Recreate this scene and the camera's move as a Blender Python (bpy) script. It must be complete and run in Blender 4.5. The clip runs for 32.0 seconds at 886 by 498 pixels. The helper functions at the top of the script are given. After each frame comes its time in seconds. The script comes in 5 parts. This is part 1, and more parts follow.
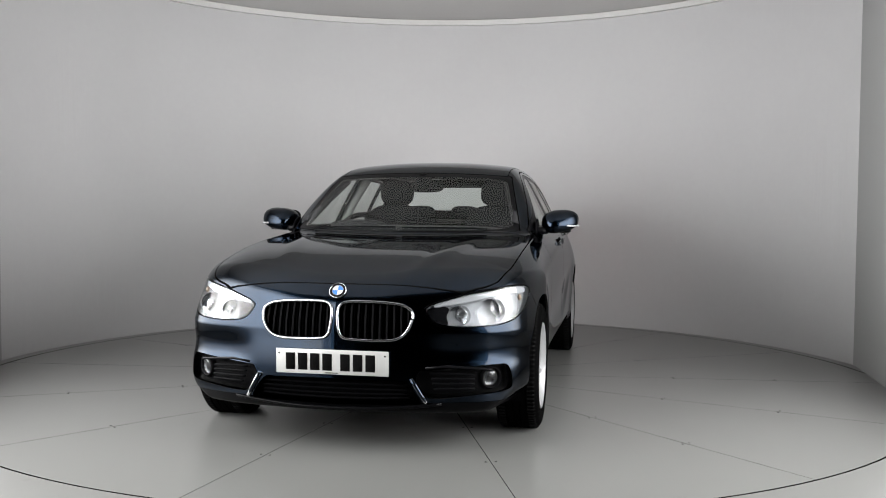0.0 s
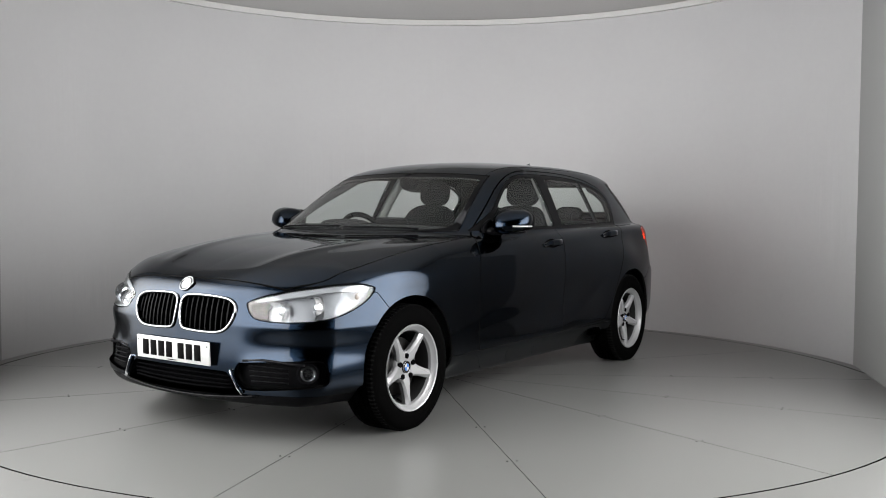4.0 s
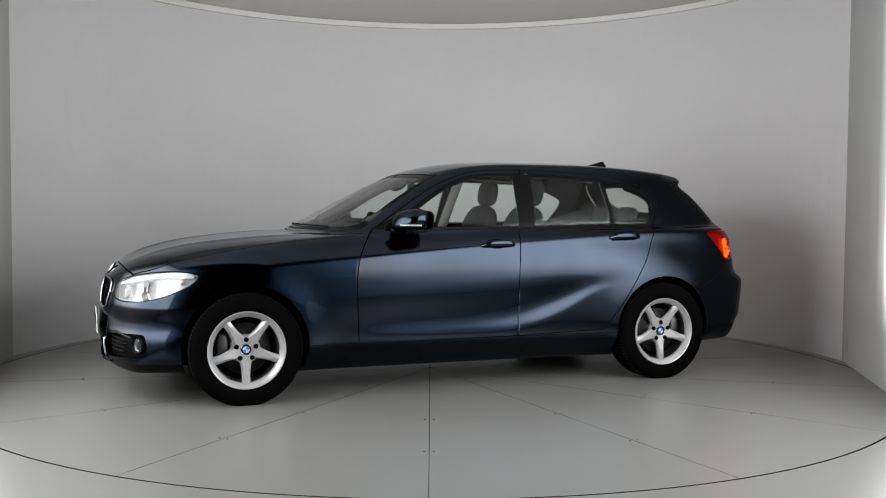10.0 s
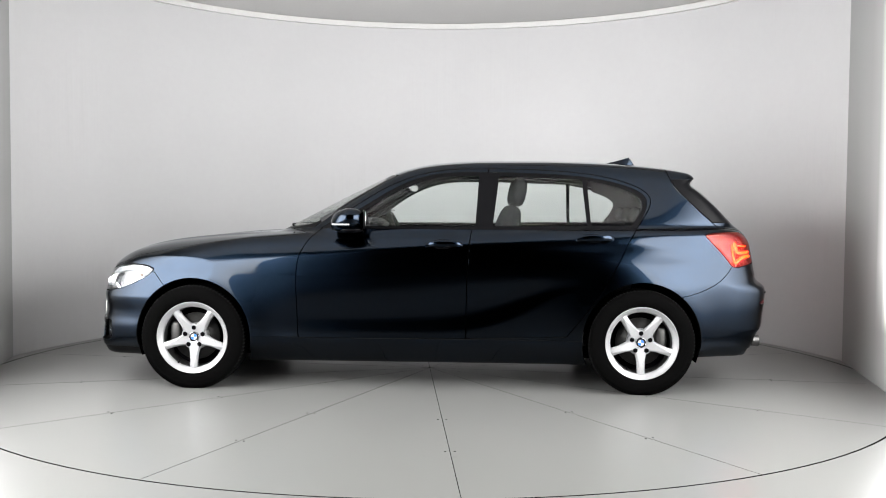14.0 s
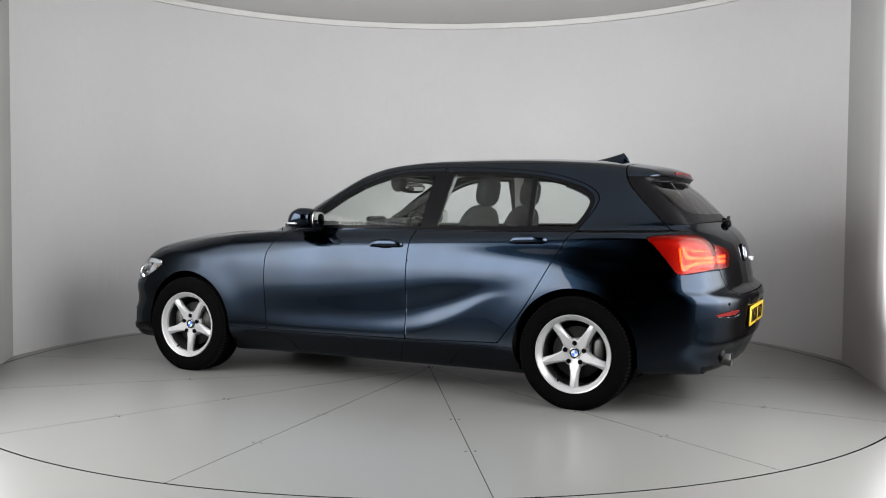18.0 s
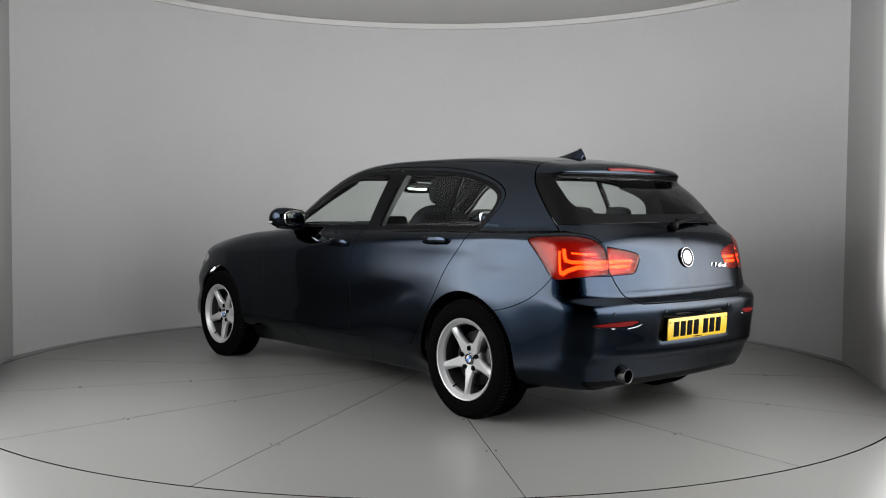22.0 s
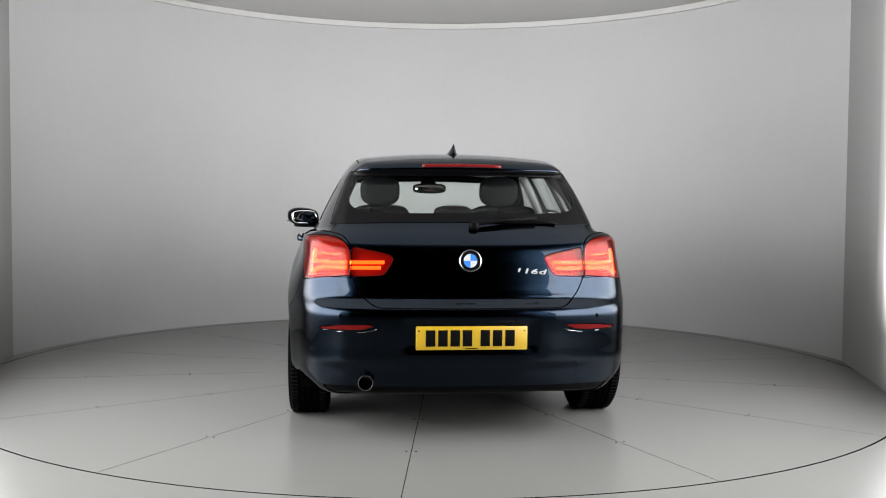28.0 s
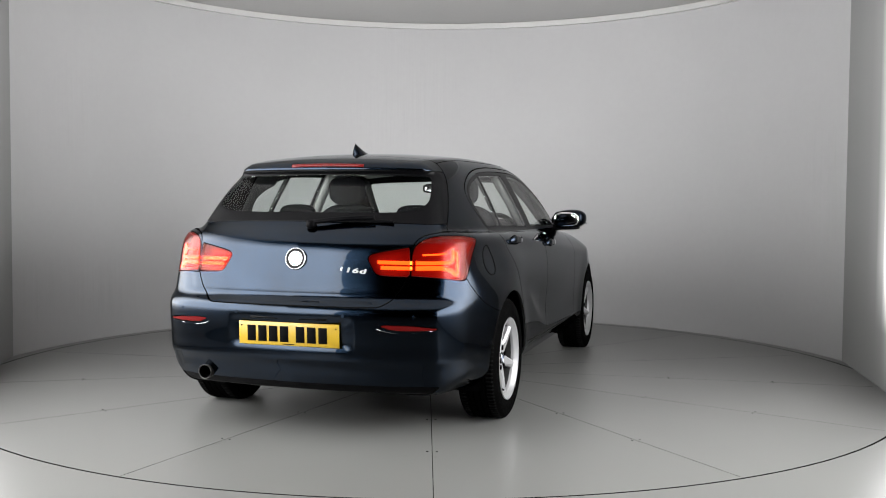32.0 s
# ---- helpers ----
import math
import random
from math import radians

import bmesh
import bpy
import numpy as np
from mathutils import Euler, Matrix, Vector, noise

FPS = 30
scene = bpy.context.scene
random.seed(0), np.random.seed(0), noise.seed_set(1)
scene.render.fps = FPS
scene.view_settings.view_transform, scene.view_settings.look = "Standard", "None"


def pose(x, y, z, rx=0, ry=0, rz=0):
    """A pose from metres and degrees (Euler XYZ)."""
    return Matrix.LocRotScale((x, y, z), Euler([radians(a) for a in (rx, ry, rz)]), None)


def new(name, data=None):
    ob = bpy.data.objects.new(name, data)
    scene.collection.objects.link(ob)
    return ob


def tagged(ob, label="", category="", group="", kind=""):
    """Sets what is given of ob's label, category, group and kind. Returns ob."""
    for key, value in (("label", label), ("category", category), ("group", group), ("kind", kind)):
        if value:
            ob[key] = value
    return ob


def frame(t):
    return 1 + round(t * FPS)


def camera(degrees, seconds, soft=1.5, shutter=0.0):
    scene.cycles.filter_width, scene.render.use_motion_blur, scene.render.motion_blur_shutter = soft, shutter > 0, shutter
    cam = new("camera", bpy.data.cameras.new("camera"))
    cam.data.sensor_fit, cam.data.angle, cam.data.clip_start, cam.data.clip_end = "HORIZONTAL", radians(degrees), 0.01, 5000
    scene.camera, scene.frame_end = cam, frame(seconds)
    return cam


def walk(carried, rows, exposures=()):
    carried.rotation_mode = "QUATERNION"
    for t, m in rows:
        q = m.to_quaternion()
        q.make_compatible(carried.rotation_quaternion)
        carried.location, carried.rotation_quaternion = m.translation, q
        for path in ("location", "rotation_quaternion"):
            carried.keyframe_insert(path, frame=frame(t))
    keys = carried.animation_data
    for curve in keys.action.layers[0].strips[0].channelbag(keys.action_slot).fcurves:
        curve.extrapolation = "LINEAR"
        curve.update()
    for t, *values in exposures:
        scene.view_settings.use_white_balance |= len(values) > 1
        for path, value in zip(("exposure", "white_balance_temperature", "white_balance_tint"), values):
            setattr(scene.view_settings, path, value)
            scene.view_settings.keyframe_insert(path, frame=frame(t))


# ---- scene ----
cam = camera(49.9, 32.0, soft=1.0)
TILT = (87.457, -0.430, -0.725)
NEAR, FAR = -6.328, -6.515          # the camera steps back a little after six seconds
walk(cam, [(0.0, pose(0, NEAR, 1.108, *TILT)), (5.93, pose(0, NEAR, 1.108, *TILT)),
           (6.2, pose(0, FAR, 1.108, *TILT)), (32.0, pose(0, FAR, 1.108, *TILT))],
     exposures=[(0.0, -0.08), (3.0, -0.2), (6.0, 0.05), (9.0, -0.26), (10.0, -0.30), (11.0, -0.16), (13.0, 0.55), (17.0, 0.55), (19.0, -0.34), (22.0, -0.37), (25.0, -0.52), (28.0, 0.05), (30.0, 0.18), (31.0, 0.14), (32.0, -0.06)])

# ---- world and light ----
world = bpy.data.worlds.new("studio_dark")
scene.world = world
world.use_nodes = True
world.node_tree.nodes["Background"].inputs[0].default_value = (0.5, 0.52, 0.55, 1)
world.node_tree.nodes["Background"].inputs[1].default_value = 0.02
scene.cycles.caustics_reflective = False

RATE, SIDE_ON = 5.8283, 13.4417     # turntable speed in degrees a second, and when the car stands side-on
OFF_X, OFF_Y = -0.042, 0.001        # the car's middle from the turntable's axis
WALL_R, DISC_R, RIM_Z = 3.05, 2.95, 2.87
OPENING = 97.3                         # half-angle of the opening before the camera


# two long luminous cloth walls run from the round wall out to both sides of the camera, dimmer towards the round wall
LIT_WALL_A, LIT_WALL_B, LIT_POWER = Vector((3.022, 0.390, 0)), Vector((2.018, -4.40, 0)), 18.9

# ---- materials ----
def material(name, colour, rough=0.5, metal=0.0, grain=0.0, scale=40.0, bump=0.0, bump_scale=200.0, coat=0.0, coat_rough=0.03, emit=0.0,
             emit_colour=None, wear=0.0, wear_scale=2.0, ior=1.5):
    m = bpy.data.materials.new(name)
    m.use_nodes = True
    n, l = m.node_tree.nodes, m.node_tree.links
    b = n["Principled BSDF"]
    b.inputs["Base Color"].default_value = (*colour, 1)
    b.inputs["Roughness"].default_value = rough
    b.inputs["Metallic"].default_value = metal
    b.inputs["IOR"].default_value = ior
    b.inputs["Coat Weight"].default_value = coat
    b.inputs["Coat Roughness"].default_value = coat_rough
    if emit:
        b.inputs["Emission Color"].default_value = (*(emit_colour or colour), 1)
        b.inputs["Emission Strength"].default_value = emit
    where = n.new("ShaderNodeTexCoord")
    if grain or wear:
        fine, broad = n.new("ShaderNodeTexNoise"), n.new("ShaderNodeTexNoise")
        fine.inputs["Scale"].default_value, broad.inputs["Scale"].default_value = scale, wear_scale
        fine.inputs["Detail"].default_value = broad.inputs["Detail"].default_value = 4
        l.new(where.outputs["Object"], fine.inputs["Vector"])
        l.new(where.outputs["Object"], broad.inputs["Vector"])
        a, c = n.new("ShaderNodeMapRange"), n.new("ShaderNodeMapRange")
        a.inputs[1].default_value, a.inputs[2].default_value = 0.3, 0.7
        a.inputs[3].default_value, a.inputs[4].default_value = 1 - grain, 1 + grain
        c.inputs[1].default_value, c.inputs[2].default_value = 0.3, 0.7
        c.inputs[3].default_value, c.inputs[4].default_value = 1 - wear, 1 + wear
        l.new(fine.outputs[0], a.inputs[0])
        l.new(broad.outputs[0], c.inputs[0])
        both, tint = n.new("ShaderNodeMath"), n.new("ShaderNodeVectorMath")
        both.operation, tint.operation = "MULTIPLY", "SCALE"
        l.new(a.outputs[0], both.inputs[0])
        l.new(c.outputs[0], both.inputs[1])
        tint.inputs[0].default_value = colour
        l.new(both.outputs[0], tint.inputs["Scale"])
        l.new(tint.outputs[0], b.inputs["Base Color"])
        gloss = n.new("ShaderNodeMath")
        gloss.operation = "MULTIPLY"
        gloss.inputs[1].default_value = rough
        l.new(both.outputs[0], gloss.inputs[0])
        l.new(gloss.outputs[0], b.inputs["Roughness"])
    if bump:
        rough_tex, relief = n.new("ShaderNodeTexNoise"), n.new("ShaderNodeBump")
        rough_tex.inputs["Scale"].default_value = bump_scale
        l.new(where.outputs["Object"], rough_tex.inputs["Vector"])
        relief.inputs["Strength"].default_value = bump
        relief.inputs["Distance"].default_value = 0.002
        l.new(rough_tex.outputs[0], relief.inputs["Height"])
        l.new(relief.outputs[0], b.inputs["Normal"])
    return m


def glass(name, tint, gloss=0.02, facing=0.08):
    """A thin pane: clear with a tint, and the gloss of glass."""
    m = bpy.data.materials.new(name)
    m.use_nodes = True
    n, l = m.node_tree.nodes, m.node_tree.links
    n.remove(n["Principled BSDF"])
    clear, shine, mix, edge = n.new("ShaderNodeBsdfTransparent"), n.new("ShaderNodeBsdfGlossy"), n.new("ShaderNodeMixShader"), n.new("ShaderNodeLayerWeight")
    clear.inputs[0].default_value = (*tint, 1)
    shine.inputs["Roughness"].default_value = gloss
    edge.inputs[0].default_value = 0.5
    steep, part_of_light = n.new("ShaderNodeMath"), n.new("ShaderNodeMath")
    steep.operation, part_of_light.operation = "POWER", "MULTIPLY_ADD"
    steep.inputs[1].default_value = 5
    part_of_light.inputs[1].default_value, part_of_light.inputs[2].default_value = 0.90, facing
    l.new(edge.outputs["Facing"], steep.inputs[0])
    l.new(steep.outputs[0], part_of_light.inputs[0])
    l.new(part_of_light.outputs[0], mix.inputs[0])
    l.new(clear.outputs[0], mix.inputs[1])
    l.new(shine.outputs[0], mix.inputs[2])
    l.new(mix.outputs[0], n["Material Output"].inputs[0])
    return m


def metallic_paint(name, flake, flake_rough, coat_rough, coat_ior):
    """Car paint: a soft blue sheen of metal flakes under a clear glossy coat."""
    m = bpy.data.materials.new(name)
    m.use_nodes = True
    n, l = m.node_tree.nodes, m.node_tree.links
    n.remove(n["Principled BSDF"])
    sheen, coat, edge, mix = n.new("ShaderNodeBsdfAnisotropic"), n.new("ShaderNodeBsdfAnisotropic"), n.new("ShaderNodeFresnel"), n.new("ShaderNodeMixShader")
    sheen.distribution = coat.distribution = "BECKMANN"
    sheen.inputs["Roughness"].default_value, coat.inputs["Roughness"].default_value = flake_rough, coat_rough
    coat.inputs["Color"].default_value = (0.96, 0.98, 1.0, 1)
    edge.inputs["IOR"].default_value = coat_ior
    where, grain, cloud = n.new("ShaderNodeTexCoord"), n.new("ShaderNodeTexNoise"), n.new("ShaderNodeTexNoise")
    grain.inputs["Scale"].default_value, cloud.inputs["Scale"].default_value = 900, 3
    total, tint = n.new("ShaderNodeMath"), n.new("ShaderNodeVectorMath")
    for tex in (grain, cloud):
        l.new(where.outputs["Object"], tex.inputs["Vector"])
    total.operation = "ADD"
    l.new(grain.outputs[0], total.inputs[0])
    l.new(cloud.outputs[0], total.inputs[1])
    tint.operation = "SCALE"
    tint.inputs[0].default_value = flake
    l.new(total.outputs[0], tint.inputs["Scale"])
    l.new(tint.outputs[0], sheen.inputs["Color"])
    l.new(edge.outputs[0], mix.inputs[0])
    l.new(sheen.outputs[0], mix.inputs[1])
    l.new(coat.outputs[0], mix.inputs[2])
    l.new(mix.outputs[0], n["Material Output"].inputs[0])
    return m


def lit_cloth(name, power):
    """Back-lit cloth: its light swells along the wall (generated x) and fades towards the floor and the top, with faint upright folds."""
    m = bpy.data.materials.new(name)
    m.use_nodes = True
    n, l = m.node_tree.nodes, m.node_tree.links
    b = n["Principled BSDF"]
    b.inputs["Base Color"].default_value, b.inputs["Roughness"].default_value = (0.20, 0.199, 0.20, 1), 0.8
    b.inputs["Emission Color"].default_value = (0.985, 0.985, 0.98, 1)
    where, parts = n.new("ShaderNodeUVMap"), n.new("ShaderNodeSeparateXYZ")
    l.new(where.outputs[0], parts.inputs[0])
    along, up = n.new("ShaderNodeValToRGB"), n.new("ShaderNodeValToRGB")
    for node, socket, stops in ((along, 0, ((0.0, 0.0), (0.08, 0.0005), (0.13, 0.003), (0.165, 0.022), (0.21, 0.18), (0.30, 0.58), (0.39, 1.0), (1.0, 1.0))),
                                (up, 1, ((0.0, 0.01), (0.12, 0.06), (0.27, 1.0), (0.78, 1.0), (0.93, 0.35), (1.0, 0.15)))):
        ramp_stops = node.color_ramp.elements
        while len(ramp_stops) < len(stops):
            ramp_stops.new(0.5)
        for stop, (at, value) in zip(ramp_stops, stops):
            stop.position, stop.color = at, (value, value, value, 1)
        l.new(parts.outputs[socket], node.inputs[0])
    long, folds, soft = n.new("ShaderNodeVectorMath"), n.new("ShaderNodeTexNoise"), n.new("ShaderNodeMapRange")
    long.operation = "MULTIPLY"
    long.inputs[1].default_value = (60, 2.0, 1)
    l.new(where.outputs[0], long.inputs[0])
    l.new(long.outputs[0], folds.inputs["Vector"])
    folds.inputs["Scale"].default_value = 1.0
    l.new(folds.outputs[0], soft.inputs[0])
    soft.inputs[1].default_value, soft.inputs[2].default_value = 0.3, 0.7
    soft.inputs[3].default_value, soft.inputs[4].default_value = 0.94 * power, 1.06 * power
    one, two = n.new("ShaderNodeMath"), n.new("ShaderNodeMath")
    one.operation = two.operation = "MULTIPLY"
    l.new(along.outputs[0], one.inputs[0])
    l.new(up.outputs[0], one.inputs[1])
    l.new(one.outputs[0], two.inputs[0])
    l.new(soft.outputs[0], two.inputs[1])
    l.new(two.outputs[0], b.inputs["Emission Strength"])
    return m


LIT_CLOTH = lit_cloth("luminous_wall_cloth", LIT_POWER)
PAINT = metallic_paint("blue_metallic_paint", (0.0040, 0.0076, 0.0138), 0.27, 0.045, 1.20)
BLACK_GLOSS = material("gloss_black_trim", (0.003, 0.003, 0.0035), 0.12, ior=1.12)
BLACK_PLASTIC = material("black_grained_plastic", (0.0014, 0.0014, 0.0017), 0.5, ior=1.09, grain=0.15, bump=0.2, bump_scale=700)
RUBBER = material("tyre_rubber", (0.0010, 0.0010, 0.0010), 0.85, ior=1.04, grain=0.2, scale=60, bump=0.3, bump_scale=300, wear=0.2, wear_scale=8)
# the tread blocks are lighter than the rest of the tyre
TREAD_RUBBER = material("lighter_tread_rubber", (0.0045, 0.0045, 0.0045), 0.8, ior=1.1, grain=0.25, scale=60)
ALLOY = material("silver_alloy", (0.165, 0.166, 0.170), 0.36, 0.2, grain=0.03, scale=300, coat=0.3, coat_rough=0.1)
CHROME = material("chrome", (0.24, 0.244, 0.255), 0.16, 1.0, grain=0.03, scale=30)
STEEL = material("brake_steel", (0.05, 0.049, 0.048), 0.45, 1.0, grain=0.15, scale=80)
BARREL = material("dull_wheel_barrel", (0.012, 0.012, 0.012), 0.6, 0.6, grain=0.2, scale=60)
TRIM_BLACK = material("satin_black_trim", (0.0014, 0.0014, 0.0017), 0.3, ior=1.12, grain=0.05)
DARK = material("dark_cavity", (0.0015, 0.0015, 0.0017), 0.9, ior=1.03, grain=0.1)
CLOTH = material("dark_seat_cloth", (0.007, 0.007, 0.008), 0.95, ior=1.1, grain=0.06, scale=30)
CABIN = material("dark_cabin_plastic", (0.009, 0.009, 0.010), 0.6, ior=1.2, grain=0.15, scale=200, bump=0.15, bump_scale=500)
HEADLINING = material("grey_headlining", (0.16, 0.16, 0.157), 0.9, grain=0.1, scale=300)
GLASS = glass("car_glass", (0.92, 0.955, 0.94), facing=0.024)
DARK_GLASS = glass("rear_glass", (0.84, 0.88, 0.865), facing=0.012)
CLEAR = glass("clear_lens", (0.93, 0.95, 0.97), facing=0.032)
MIRROR = material("mirror_glass", (0.9, 0.9, 0.9), 0.02, 1.0)
WALL_PAINT = material("studio_wall_paint", (0.335, 0.332, 0.335), 0.62, grain=0.01, scale=20, wear=0.025, wear_scale=1.1, bump=0.05, bump_scale=60)
RIM_PAINT = material("white_rim", (0.41, 0.406, 0.40), 0.5, grain=0.02)
CEILING_PAINT = material("ceiling_cloth", (0.46, 0.455, 0.45), 0.8, grain=0.03)


def wrinkled(m, amount):
    """Faint upright creases over a stretched surface, stronger here and there."""
    n, l = m.node_tree.nodes, m.node_tree.links
    b = n["Principled BSDF"]
    where, along, streak, mask = n.new("ShaderNodeTexCoord"), n.new("ShaderNodeVectorMath"), n.new("ShaderNodeTexNoise"), n.new("ShaderNodeTexNoise")
    along.operation = "MULTIPLY"
    along.inputs[1].default_value = (7.0, 7.0, 0.35)
    l.new(where.outputs["Object"], along.inputs[0])
    l.new(along.outputs[0], streak.inputs["Vector"])
    l.new(where.outputs["Object"], mask.inputs["Vector"])
    streak.inputs["Scale"].default_value, streak.inputs["Detail"].default_value = 1.0, 3
    mask.inputs["Scale"].default_value = 0.7
    limit, height, relief = n.new("ShaderNodeMapRange"), n.new("ShaderNodeMath"), n.new("ShaderNodeBump")
    limit.inputs[1].default_value, limit.inputs[2].default_value = 0.48, 0.68
    l.new(mask.outputs[0], limit.inputs[0])
    height.operation = "MULTIPLY"
    l.new(streak.outputs[0], height.inputs[0])
    l.new(limit.outputs[0], height.inputs[1])
    l.new(height.outputs[0], relief.inputs["Height"])
    relief.inputs["Strength"].default_value, relief.inputs["Distance"].default_value = 1.0, amount
    for old in [k for k in l if k.to_node == b and k.to_socket.name == "Normal"]:
        l.new(old.from_socket, relief.inputs["Normal"])
    l.new(relief.outputs[0], b.inputs["Normal"])


wrinkled(WALL_PAINT, 0.013)


def specked(m):
    """Sparse dark scuffs and crumbs on a floor."""
    n, l = m.node_tree.nodes, m.node_tree.links
    b = n["Principled BSDF"]
    base = b.inputs["Base Color"].links[0].from_socket
    where, bend, wobble = n.new("ShaderNodeTexCoord"), n.new("ShaderNodeMixRGB"), n.new("ShaderNodeTexNoise")
    l.new(where.outputs["Object"], wobble.inputs["Vector"])
    wobble.inputs["Scale"].default_value = 25
    bend.inputs[0].default_value = 0.05
    l.new(where.outputs["Object"], bend.inputs[1])
    l.new(wobble.outputs["Color"], bend.inputs[2])
    for scale, size, dark in ((2.6, 0.055, 0.45), (1.1, 0.06, 0.8)):
        cell, spot, mix = n.new("ShaderNodeTexVoronoi"), n.new("ShaderNodeMapRange"), n.new("ShaderNodeMixRGB")
        cell.inputs["Scale"].default_value = scale
        l.new(bend.outputs[0], cell.inputs["Vector"])
        l.new(cell.outputs["Distance"], spot.inputs[0])
        spot.inputs[1].default_value, spot.inputs[2].default_value = size, size * 0.4
        spot.inputs[3].default_value, spot.inputs[4].default_value = 0, dark
        mix.inputs[2].default_value = (0.05, 0.048, 0.045, 1)
        l.new(spot.outputs[0], mix.inputs[0])
        l.new(base, mix.inputs[1])
        base = mix.outputs[0]
    l.new(base, b.inputs["Base Color"])
HALL_PAINT = material("dark_hall", (0.012, 0.012, 0.013), 0.8, grain=0.1, scale=4)
FLOOR_PAINT = material("grey_floor_coating", (0.090, 0.090, 0.087), 0.29, ior=1.58, grain=0.012, scale=60, wear=0.028, wear_scale=1.6, bump=0.008, bump_scale=60)
specked(FLOOR_PAINT)
SEAM = material("dark_joint", (0.004, 0.004, 0.004), 0.9, ior=1.04, grain=0.2)


# ---- mesh helpers ----
def mesh_of(name, verts, faces, mat, normals=None, smooth=True):
    me = bpy.data.meshes.new(name)
    me.from_pydata([tuple(map(float, v)) for v in verts], [], [tuple(map(int, q)) for q in faces])
    me.materials.append(mat)
    if smooth:
        me.shade_smooth()
    if normals is not None:
        me.normals_split_custom_set_from_vertices([tuple(map(float, v)) for v in normals])
    return me


def part(name, made, mat, parent, label="", m=None):
    """One mesh object from a bmesh or a mesh, under a thing or a part."""
    if isinstance(made, bmesh.types.BMesh):
        me = bpy.data.meshes.new(name)
        made.to_mesh(me)
        made.free()
        me.materials.append(mat)
    else:
        me = made
    ob = new(name, me)
    ob.parent = parent
    if m is not None:
        ob.matrix_basis = m
    return tagged(ob, label)


def box(sx, sy, sz, at=(0, 0, 0), bevel=0.0, steps=2, turn=None):
    bm = bmesh.new()
    bmesh.ops.create_cube(bm, size=1)
    bmesh.ops.scale(bm, vec=(sx, sy, sz), verts=bm.verts)
    if bevel:
        bmesh.ops.bevel(bm, geom=bm.edges[:], offset=bevel, segments=steps, affect="EDGES", profile=0.5)
        for q in bm.faces:
            q.smooth = True
    if turn is not None:
        bmesh.ops.transform(bm, matrix=turn, verts=bm.verts)
    bmesh.ops.translate(bm, vec=at, verts=bm.verts)
    return bm


def tube(r, length, m, r2=None, sides=24, cap=True):
    bm = bmesh.new()
    bmesh.ops.create_cone(bm, cap_ends=cap, segments=sides, radius1=r, radius2=r if r2 is None else r2, depth=length, matrix=m)
    for q in bm.faces:
        q.smooth = len(q.verts) == 4
    return bm


def spun(profile, sides=48, close=False):
    """A turned form round the y axis: profile of (radius, y)."""
    verts, faces = [], []
    n = len(profile)
    for i in range(sides):
        a = 2 * math.pi * i / sides
        for r, y in profile:
            verts.append((r * math.cos(a), y, r * math.sin(a)))
    for i in range(sides):
        j = (i + 1) % sides
        for k in range(n if close else n - 1):
            q = (k + 1) % n
            faces.append((i * n + k, i * n + q, j * n + q, j * n + k))
    return verts, faces


def sweep(points, radius, sides=8, close=False):
    """A round bar along points."""
    pts = [Vector(p) for p in points]
    verts, faces, n = [], [], len(points)
    for i, p in enumerate(pts):
        a, b = pts[(i - 1) % n if close else max(i - 1, 0)], pts[(i + 1) % n if close else min(i + 1, n - 1)]
        d = (b - a).normalized()
        u = d.orthogonal().normalized() if abs(d.z) > 0.95 else d.cross(Vector((0, 0, 1))).normalized()
        w = u.cross(d)
        for k in range(sides):
            c = 2 * math.pi * k / sides
            verts.append(p + radius * (math.cos(c) * u + math.sin(c) * w))
    for i in range(n if close else n - 1):
        j = (i + 1) % n
        for k in range(sides):
            q = (k + 1) % sides
            faces.append((i * sides + k, i * sides + q, j * sides + q, j * sides + k))
    if not close:
        faces += [tuple(range(sides))[::-1], tuple((n - 1) * sides + k for k in range(sides))]
    return verts, faces


def part_of(name, vf, mat, parent, label="", smooth=True):
    me = mesh_of(name, vf[0], vf[1], mat, smooth=smooth)
    ob = new(name, me)
    ob.parent = parent
    return tagged(ob, label)


# ---- the studio ----
def ring(r0, r1, z0, z1, a0, a1, steps):
    """A curved slab between two radii and two heights, from angle a0 to a1 in degrees."""
    verts, faces = [], []
    for i in range(steps + 1):
        a = radians(a0 + (a1 - a0) * i / steps)
        for r, z in ((r0, z0), (r1, z0), (r1, z1), (r0, z1)):
            verts.append((r * math.cos(a), r * math.sin(a), z))
    for i in range(steps):
        for k in range(4):
            q = (k + 1) % 4
            faces.append((4 * i + k, 4 * i + q, 4 * i + 4 + q, 4 * i + 4 + k))
    if a1 - a0 < 360:
        faces += [(3, 2, 1, 0), tuple(4 * steps + k for k in range(4))]
    return verts, faces


def structure(name, vf, mat, label, smooth=False):
    ob = new(name, mesh_of(name, vf[0], vf[1], mat, smooth=smooth))
    if smooth:
        ob.data.set_sharp_from_angle(angle=radians(40))
    return tagged(ob, label, name.split("_")[0], kind="structure")


